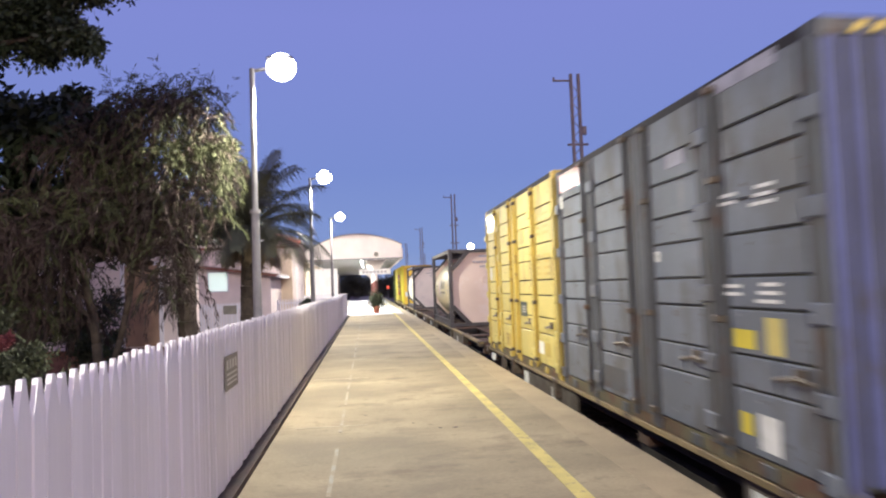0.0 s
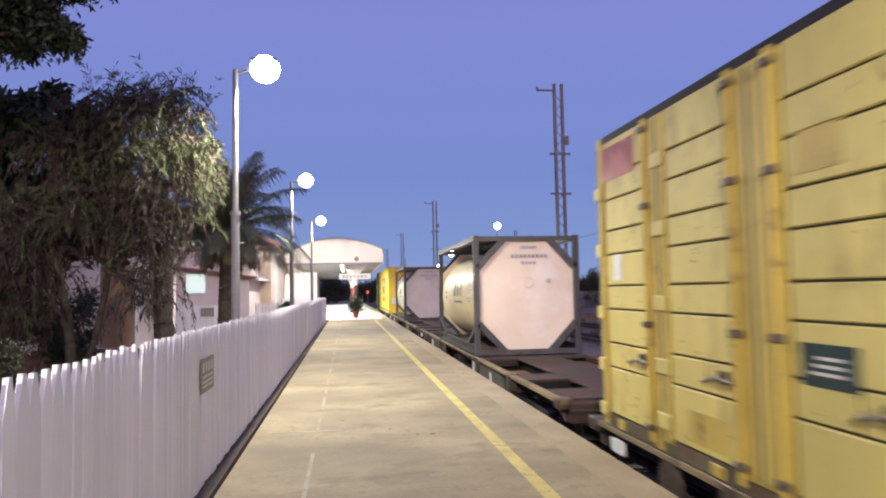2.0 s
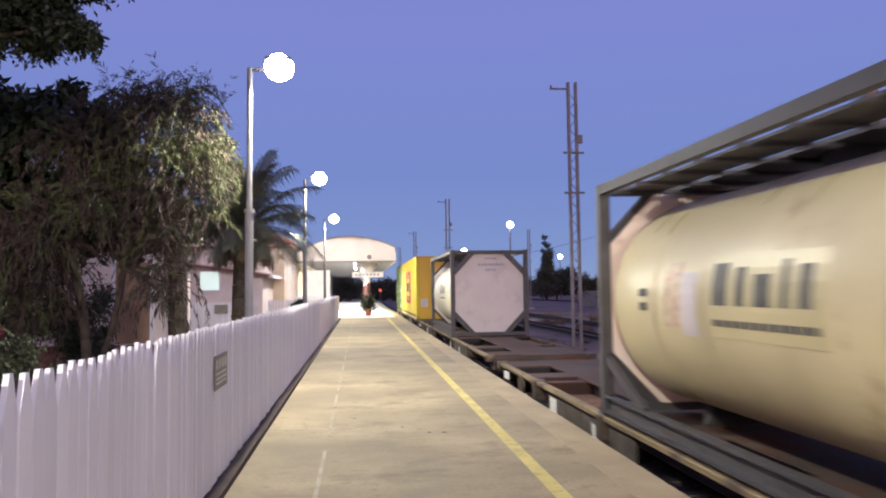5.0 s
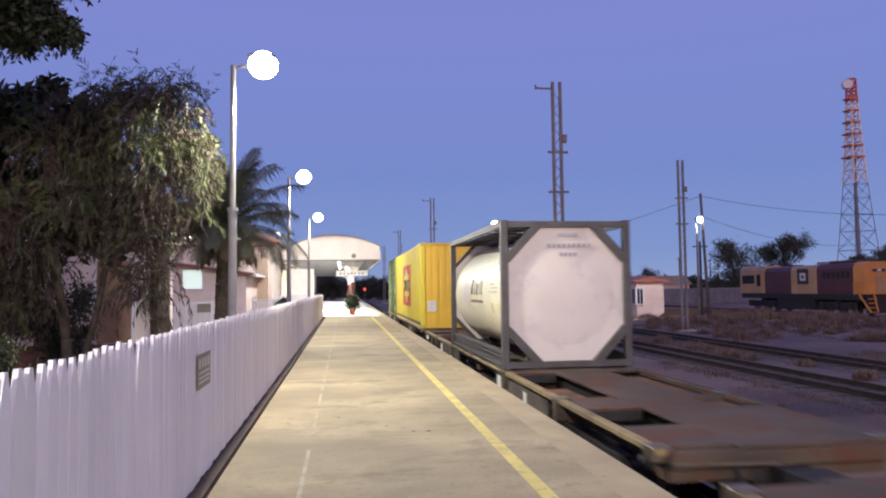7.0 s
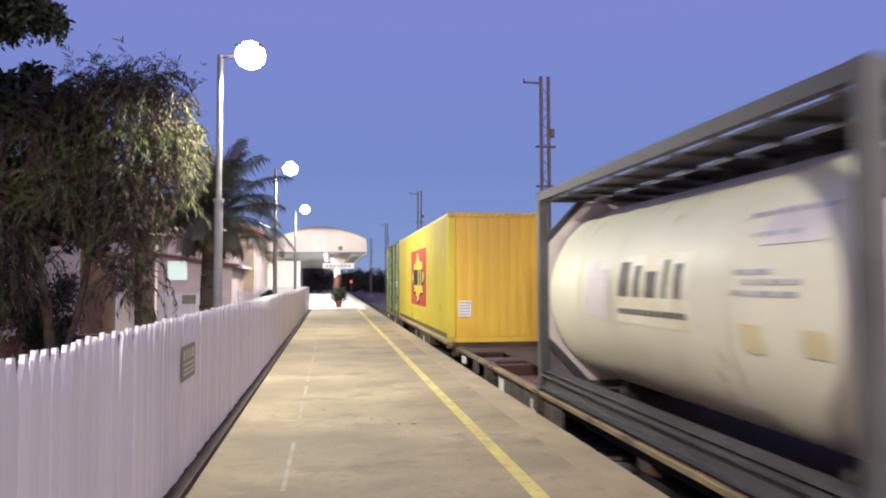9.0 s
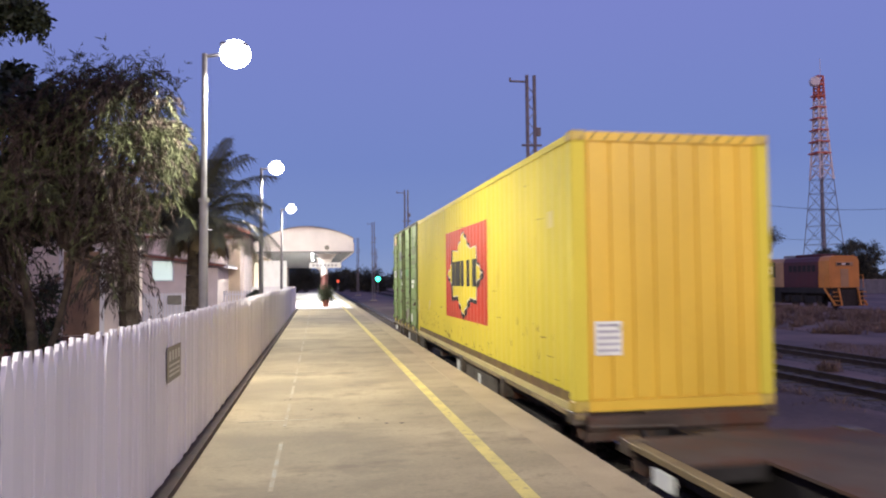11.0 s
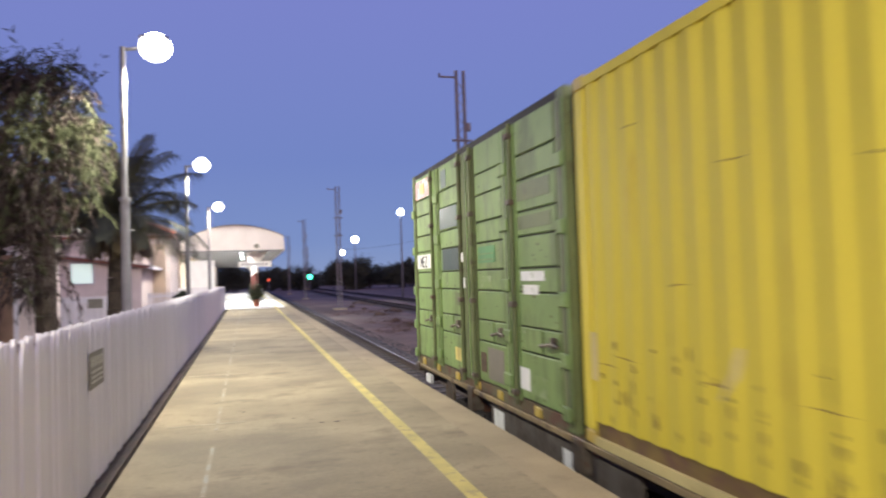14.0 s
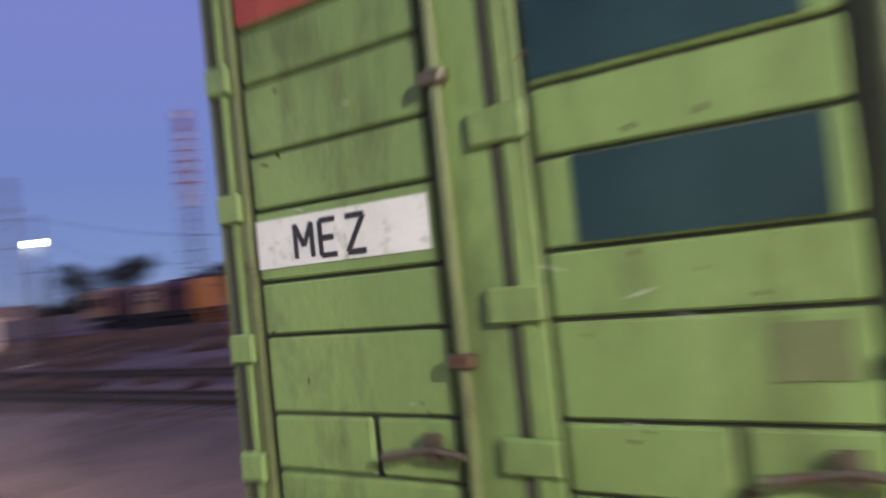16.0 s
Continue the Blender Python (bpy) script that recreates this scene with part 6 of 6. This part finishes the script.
def tank_container(u_mid, warm):
    L, H = 6.06, 2.69
    c = thing("tank_container", (TRACK_X, 0, DECK_Z), "cream tank container in dark grey frame with octagonal pale end", "container", "tank containers")
    h2 = L / 2
    t = 0.13
    end_paint = TANK_END_WARM if warm else TANK_END
    for sx in (-1, 1):
        for sy in (-1, 1):
            part("corner_post", box(B(), sx * (HALF - t / 2) - t / 2, sx * (HALF - t / 2) + t / 2, sy * (h2 - t / 2) - t / 2, sy * (h2 - t / 2) + t / 2, 0, H, 0.012), TANK_FRAME, c)
        part("side_rail", box(B(), sx * (HALF - 0.05) - 0.045, sx * (HALF - 0.05) + 0.045, -h2 + t, h2 - t, H - 0.12, H - 0.01), TANK_FRAME, c)
        part("side_rail", slab(B(), [(sx * (HALF - 0.01), 0.03), (sx * (HALF - 0.01), 0.06), (sx * (HALF - 0.07), 0.065), (sx * (HALF - 0.07), 0.195), (sx * (HALF - 0.01), 0.20), (sx * (HALF - 0.01), 0.23), (sx * (HALF - 0.11), 0.23), (sx * (HALF - 0.11), 0.03)], -h2 + t, h2 - t), TANK_FRAME, c, "grey channel rail with bright worn edges")
        if not warm:
            part("bottom_plate", beam(B(), (sx * (HALF - 0.13), -h2 + t, 0.27), (sx * (HALF - 0.13), h2 - t, 0.27), 0.16, 0.03), TANK_FRAME, c)
        for sy in (-1, 1):
            if warm:
                part("side_brace", beam(B(), (sx * (HALF - 0.06), sy * (h2 - 0.1), 0.66), (sx * (HALF - 0.06), sy * (h2 - 1.2), 0.21), 0.06, 0.10), TANK_FRAME, c)
    for sy in (-1, 1):
        for z in (0.02, H - 0.13):
            part("end_rail", box(B(), -HALF + t, HALF - t, sy * (h2 - 0.06) - 0.055, sy * (h2 - 0.06) + 0.055, z, z + 0.11), TANK_FRAME, c)
        for sx in (-1, 1):
            for z0, z1 in ((0.72, 0.08), (H - 0.72, H - 0.08)):
                part("end_brace", beam(B(), (sx * (HALF - 0.1), sy * (h2 - 0.06), z0), (sx * 0.52, sy * (h2 - 0.06), z1), 0.12, 0.14), TANK_FRAME, c)
        # octagonal end plate with a shallow dished face
        a, d = HALF - 0.12, 0.60
        o = [(-a, 0.72), (-0.54, 0.13), (0.54, 0.13), (a, 0.72), (a, H - 0.70), (0.54, H - 0.11), (-0.54, H - 0.11), (-a, H - 0.70)]
        e = part("end_plate", slab(B(), o, sy * (h2 - 0.16), sy * (h2 - 0.09)), end_paint, c, "white octagonal end plate")
        bm = B()
        rings = []
        for q in range(7):
            rr = 0.92 * (1 - q / 6.5)
            dz = 0.045 * (1 - (1 - q / 6.5) ** 2)
            rings.append([bm.verts.new((rr * math.cos(k * math.pi / 20), sy * (h2 - 0.089 + dz), H / 2 - 0.02 + rr * math.sin(k * math.pi / 20))) for k in range(40)])
        for p, q in zip(rings[:-1], rings[1:]):
            for k in range(40):
                bm.faces.new((p[k], p[(k + 1) % 40], q[(k + 1) % 40], q[k]))
        bm.faces.new(rings[-1])
        part("dished_face", bm, end_paint, e, smooth=True)
    # shell
    r, n = 1.15, 48
    bm = B()
    prof = [(-h2 + 0.17, 0.7), (-h2 + 0.19, 0.95), (-h2 + 0.25, 1.08), (-h2 + 0.36, r), (h2 - 0.36, r), (h2 - 0.25, 1.08), (h2 - 0.19, 0.95), (h2 - 0.17, 0.7)]
    rings = [[bm.verts.new((q * math.cos(2 * math.pi * k / n), y, H / 2 - 0.03 + q * math.sin(2 * math.pi * k / n))) for k in range(n)] for y, q in prof]
    for p, q in zip(rings[:-1], rings[1:]):
        for k in range(n):
            bm.faces.new((p[k], p[(k + 1) % n], q[(k + 1) % n], q[k]))
    shell_paint = TANK_CREAM if warm else TANK_WHITE
    shell = part("tank_shell", bm, shell_paint, c, "cream cylindrical tank shell", True)

    def curved(name, y0, y1, z0, z1, m, lab, out=0.006):
        bm = B()
        rows = []
        for i in range(7):
            z = z0 + (z1 - z0) * i / 6
            x = -math.sqrt(max(0.0, (r + out) ** 2 - (z - H / 2 + 0.03) ** 2))
            rows.append((bm.verts.new((x, y0, z)), bm.verts.new((x, y1, z))))
        for p, q in zip(rows[:-1], rows[1:]):
            bm.faces.new((p[0], p[1], q[1], q[0]))
        return part(name, bm, m, shell, lab)

    for y in (-1.5, -0.5, 0.6, 1.6):
        bm = B()
        for k in range(n):
            a0, a1 = 2 * math.pi * k / n, 2 * math.pi * (k + 1) / n
            vs = []
            for yy, aa in ((y - 0.018, a0), (y + 0.018, a0), (y + 0.018, a1), (y - 0.018, a1)):
                vs.append(bm.verts.new(((r + 0.009) * math.cos(aa), yy, H / 2 - 0.03 + (r + 0.009) * math.sin(aa))))
            bm.faces.new(vs)
        part("band", bm, shell_paint, shell)
    # lettering as plain bars on a yellow field
    curved("name_field", 0.50, -0.98, 1.06, 1.72, NAME_FIELD if warm else PALE_FIELD, "faded yellow name field")
    y = 0.44
    for w, top in ((0.24, 1.66), (0.13, 1.62), (0.22, 1.56), (0.09, 1.66), (0.13, 1.62)):
        curved("name_bar", y, y - w, 1.32, top, FADED_PRINT, "plain dark bar", 0.010)
        y -= w + 0.12
    for k in range(11):
        curved("small_print", 0.44 - 0.125 * k, 0.34 - 0.125 * k, 1.15, 1.205, FADED_PRINT, "unreadable small print", 0.010)
    curved("emblem", 1.36, 1.02, 1.10, 1.70, PALE_RED if warm else TANK_END, "faded emblem", 0.008)
    curved("emblem", 1.02, 0.72, 1.04, 1.60, TANK_END, "faded pale emblem", 0.009)
    if warm:
        curved("print", 1.95, 1.75, 1.38, 1.46, FADED_PRINT, "unreadable print", 0.010)
        curved("print", 1.95, 1.75, 1.24, 1.32, FADED_PRINT, "unreadable print", 0.010)
    else:
        curved("label_plate", -1.85, -2.5, 1.72, 1.98, TANK_END, "pale label plate", 0.008)
    random.seed(15)
    for k, z in enumerate((1.90, 1.80, 1.62, 1.55, 1.47, 1.40, 1.26, 1.19) if warm else (1.93, 1.78, 1.52, 1.45, 1.37)):
        y = -1.62 - 0.12 * (k % 2)
        while y > -2.35 + 0.15 * (k % 3):
            w = random.uniform(0.06, 0.2)
            curved("print", y, y - w, z, z + 0.035, PRINT_FAINT, "unreadable print bar", 0.011)
            y -= w + 0.05
    curved("hazard_label", -1.70, -1.92, 0.97, 1.17, NAME_FIELD, "small faded yellow hazard label", 0.010)
    curved("label_plate", -2.36, -2.60, 1.0, 1.17, NAME_FIELD, "small yellow label", 0.010)
    # run marks below the manhole
    for y, z0 in ((0.62, 2.05), (0.15, 2.12), (-0.5, 2.05), (1.7, 2.0), (2.1, 2.05)):
        curved("run_mark", y, y - 0.025, z0, z0 + 0.22, SCRAPE if warm else PRINT_FAINT, "thin dirty run mark", 0.006)
    # catwalk, manhole and valves on top
    part("walkway", cubes(B(), [(-0.35, 0.35, -h2 + t, h2 - t, H - 0.10, H - 0.06), (-0.95, -0.5, -h2 + t, h2 - t, H - 0.10, H - 0.07)]), TANK_FRAME, c, "dark steel walkway on top")
    for k in range(9):
        y = -h2 + 0.35 + k * 0.67
        part("walkway_bearer", box(B(), -HALF + 0.1, 0.5, y, y + 0.05, H - 0.14, H - 0.101), TANK_FRAME, c)
    part("manhole", rod(B(), (0.2, 0.4, H - 0.25), (0.2, 0.4, H + 0.02), 0.3, 0.3, 18), TANK_FRAME, c)
    part("valve_box", box(B(), -0.1, 0.35, -1.2, -0.7, H - 0.26, H + 0.0, 0.02), TANK_FRAME, c)
    for y in (-1.9, 1.9):
        part("saddle", slab(B(), [(-0.5, 0.05), (0.5, 0.05), (0.4, 0.32), (-0.4, 0.32)], y - 0.08, y + 0.08), BOGIE, c)
    ye = -h2 + 0.088
    bars = [(-0.14, 0.24, 2.39, 2.45)] + [(-0.35 + 0.095 * k, -0.28 + 0.095 * k, 2.19, 2.26) for k in range(9)] + [(-0.12 + 0.09 * k, -0.06 + 0.09 * k, 2.03, 2.10) for k in range(4)]
    for bx0, bx1, bz0, bz1 in bars:
        part("print_bar", box(B(), bx0, bx1, ye - 0.030, ye - 0.024, bz0, bz1), PRINT_FAINT, c, "unreadable print bar")
    if warm:
        part("gauge", rod(B(), (0.02, ye - 0.085, 1.62), (0.02, ye, 1.62), 0.10, 0.13, 16), TANK_END_WARM, c, "small round gauge cover")
        part("gauge", rod(B(), (0.5, ye - 0.075, 1.66), (0.5, ye, 1.66), 0.05, 0.065, 12), SIGN_PALE, c, "small round gauge cover")
    return c, u_mid


# wagon
def wagon(u_mid):
    w = thing("flat_wagon", (TRACK_X, 0, RAIL_Z), "rusty skeletal container flat wagon on two bogies", "wagon", "container wagons")
    z = DECK_Z - RAIL_Z
    L = 9.25
    for s in (-1, 1):
        # tan sill on the platform side, brown deck colour on the far side
        part("side_sill", box(B(), s * 1.17 - 0.06, s * 1.17 + 0.06, -L, L, z - 0.075, z - 0.012, 0.008), SILL if s < 0 else DECK, w, "tan side sill" if s < 0 else "brown side sill")
        part("sill_lip", box(B(), s * 1.10 - 0.01, s * 1.10 + 0.01, -L, L, z - 0.2, z - 0.077), BOGIE, w)
        for y0, y1 in ((-5.6, -2.2), (2.2, 5.6)):
            part("side_board", box(B(), s * 1.15 - 0.02, s * 1.15 + 0.02, y0, y1, z - 0.40, z - 0.10), SIDE_BOARD, w, "grey-brown side board with plates")
            part("label_plate", box(B(), s * 1.15 - 0.026, s * 1.15 + 0.026, y1 - 0.45, y1 - 0.12, z - 0.38, z - 0.16), PLATE_WHITE, w)
            part("label_plate", box(B(), s * 1.15 - 0.026, s * 1.15 + 0.026, y1 - 2.25, y1 - 2.05, z - 0.36, z - 0.2), PLATE_WHITE, w)
    part("spine", box(B(), -0.42, 0.55, -L, L, z - 0.04, z - 0.012), DECK, w, "brown spine plate")
    for y0, y1 in ((-9.2, -7.25), (-3.55, 3.55), (7.25, 9.2)):
        part("side_plate", box(B(), 0.552, 1.11, y0, y1, z - 0.04, z - 0.013), DECK, w)
    part("centre_sill", box(B(), -0.3, 0.3, -L, L, z - 0.55, z - 0.041), BOGIE, w)
    for y in (-9.1, -6.2, -3.05, 0.0, 3.05, 6.2, 9.1):
        part("cross_member", box(B(), -1.10, 1.10, y - 0.14, y + 0.14, z - 0.32, z - 0.042), DECK, w)
    for y0, y1 in ((-9.15, -8.2), (-7.12, -6.5), (-3.55, -2.7), (-1.0, 0.2), (1.6, 3.55), (6.5, 7.12), (8.2, 9.15)):
        part("deck_plate", box(B(), -1.11, -0.40, y0, y1, z - 0.038, z - 0.008), DECK, w, "rusty deck plate")
    for y0, y1 in ((-5.75, -4.2), (0.2, 1.6), (4.2, 5.75)):
        part("floor_pan", box(B(), -1.09, -0.43, y0, y1, z - 0.22, z - 0.19), RUSTY_PAN, w, "rust-red floor pan")
    for y0, y1 in ((-7.2, -3.6), (3.6, 7.2)):
        part("floor_pan", box(B(), 0.56, 1.09, y0, y1, z - 0.14, z - 0.11), RUSTY_PAN, w, "rust-red floor pan")
    for y in (-8.2, -7.12, -6.5, -3.6, 3.6, 6.5, 7.12, 8.2):
        part("opening_edge", box(B(), -1.11, -0.42, y - 0.02, y + 0.02, z - 0.16, z - 0.039), BOGIE, w, "dark opening edge")
    for y in (-9.12, -6.2, -3.1, 3.1, 6.2, 9.12):
        for s in (-1, 1):
            part("twist_lock", box(B(), s * 1.15 - 0.1, s * 1.15 + 0.1, y - 0.11, y + 0.11, z - (0.14 if abs(y) > 9 else 0.3), z - 0.0, 0.01), LOCK_STEEL, w, "pedestal with twist lock")
    for s in (-1, 1):
        part("end_beam", box(B(), -1.1, 1.1, s * L - 0.05, s * L + 0.05, z - 0.2, z - 0.05, 0.01), DECK, w)
        part("coupler", cubes(B(), [(-0.12, 0.12, min(s * L, s * (L + 0.56)), max(s * L, s * (L + 0.56)), z - 0.42, z - 0.2), (-0.2, 0.2, min(s * (L + 0.32), s * (L + 0.56)), max(s * (L + 0.32), s * (L + 0.56)), z - 0.46, z - 0.16)]), BOGIE, w)
    part("number_plate", cubes(B(), [(-1.245, -1.2, 8.25, 8.55, z - 0.25, z - 0.12)]), PLATE_WHITE, w, "white wagon plate")
    for s in (-1, 1):
        part("brake_hose", rod(rod(B(), (-0.45, s * L, z - 0.2), (-0.42, s * (L + 0.18), z - 0.42), 0.025, None, 7), (-0.42, s * (L + 0.18), z - 0.42), (-0.3, s * (L + 0.3), z - 0.36), 0.025, None, 7), BOGIE, w)
        part("release_lever", rod(B(), (-1.1, s * (L + 0.08), z - 0.14), (-0.1, s * (L + 0.12), z - 0.16), 0.014, None, 6), LOCK_STEEL, w)
    part("hand_wheel", rod(B(), (-1.24, 7.2, z - 0.25), (-1.2, 7.2, z - 0.25), 0.2, 0.2, 18), LOCK_STEEL, w)
    part("brake_cylinder", box(B(), -0.9, -0.5, -1.2, 0.6, z - 0.75, z - 0.42, 0.04), BOGIE, w)
    part("air_tank", rod(B(), (0.6, 1.0, z - 0.56), (0.6, 2.0, z - 0.56), 0.15, 0.15, 14), BOGIE, w)
    wheels = []
    for yc in (-6.6, 6.6):
        b = part("bogie_frame", cubes(B(), [(-0.98, -0.82, yc - 1.15, yc + 1.15, 0.32, 0.62), (0.82, 0.98, yc - 1.15, yc + 1.15, 0.32, 0.62), (-1.0, 1.0, yc - 0.2, yc + 0.2, 0.3, 0.62)]), BOGIE, w, "black bogie frame")
        for s in (-1, 1):
            part("spring", rod(B(), (s * 0.9, yc, 0.18), (s * 0.9, yc, 0.34), 0.13, 0.13, 12), BOGIE, b)
        for dy in (-0.88, 0.88):
            ax = new("wheelset")
            ax.parent, ax.location = w, (0, yc + dy, 0.42)
            part("axle", rod(B(), (-0.95, 0, 0), (0.95, 0, 0), 0.07, None, 10), WHEEL, ax)
            for s in (-1, 1):
                bm = rod(B(), (s * 0.49, 0, 0), (s * 0.61, 0, 0), 0.42, 0.42, 28)
                rod(bm, (s * 0.46, 0, 0), (s * 0.49, 0, 0), 0.45, 0.45, 28)
                rod(bm, (s * 0.61, 0, 0), (s * 0.66, 0, 0), 0.14, 0.12, 12)
                for q in range(4):
                    a = q * math.pi / 2
                    box(bm, s * 0.612 - 0.008, s * 0.612 + 0.008, 0.26 * math.cos(a) - 0.04, 0.26 * math.cos(a) + 0.04, 0.26 * math.sin(a) - 0.04, 0.26 * math.sin(a) + 0.04)
                part("wheel", bm, WHEEL, ax, smooth=False)
            wheels.append(ax)
    return w, u_mid, wheels


wagons = [wagon(u) for u in (9.22, 28.85, 48.5, 68.15)]
carried = [
    side_door_container("faded green side-door container with patched paint and lock rods", C_GREEN, C_GREEN_POST, 3.03, decals_green, 6.06, 3.165),
    long_container(),
    tank_container(28.85, False),
    tank_container(48.45, True),
    side_door_container("faded yellow side-door container with ochre posts and lock rods", C_YELLOW, C_YELLOW_POST, 62.38, decals_yellow),
    side_door_container("weathered grey side-door container with pale patches", C_GREY, C_GREY_POST, 68.60, decals_grey, 6.06, 3.05, C_BLUE_END),
]

# rear end of the last container along the track, second by second
TRAIN = ((0.0, 75.60), (1.0, 71.28), (2.5, 64.65), (3.5, 60.08), (4.0, 58.0), (5.5, 51.15), (7.0, 44.25), (9.0, 35.16), (10.25, 29.35), (11.5, 23.55), (12.5, 18.95), (13.5, 14.20), (14.5, 9.58), (14.8, 8.25), (15.2, 6.38), (15.5, 4.95), (16.0, 2.75))


def train_at(t):
    for (a, p), (b, q) in zip(TRAIN[:-1], TRAIN[1:]):
        if t <= b + 1e-6:
            return p + (q - p) * (t - a) / (b - a)
    return TRAIN[-1][1]


def motions():
    for ob, u in carried:
        walk(ob, [(t, pose(TRACK_X, y - u, DECK_Z)) for t, y in TRAIN])
    for ob, u, wheels in wagons:
        walk(ob, [(t, pose(TRACK_X, y - u, RAIL_Z)) for t, y in TRAIN])
        for ax in wheels:
            at = tuple(ax.location)
            rows = []
            for k in range(161):
                t = k / 10
                turn = math.degrees((TRAIN[0][1] - train_at(t)) / 0.42)
                rows.append((t, pose(*at, turn, 0, 0)))
            walk(ax, rows)


motions()
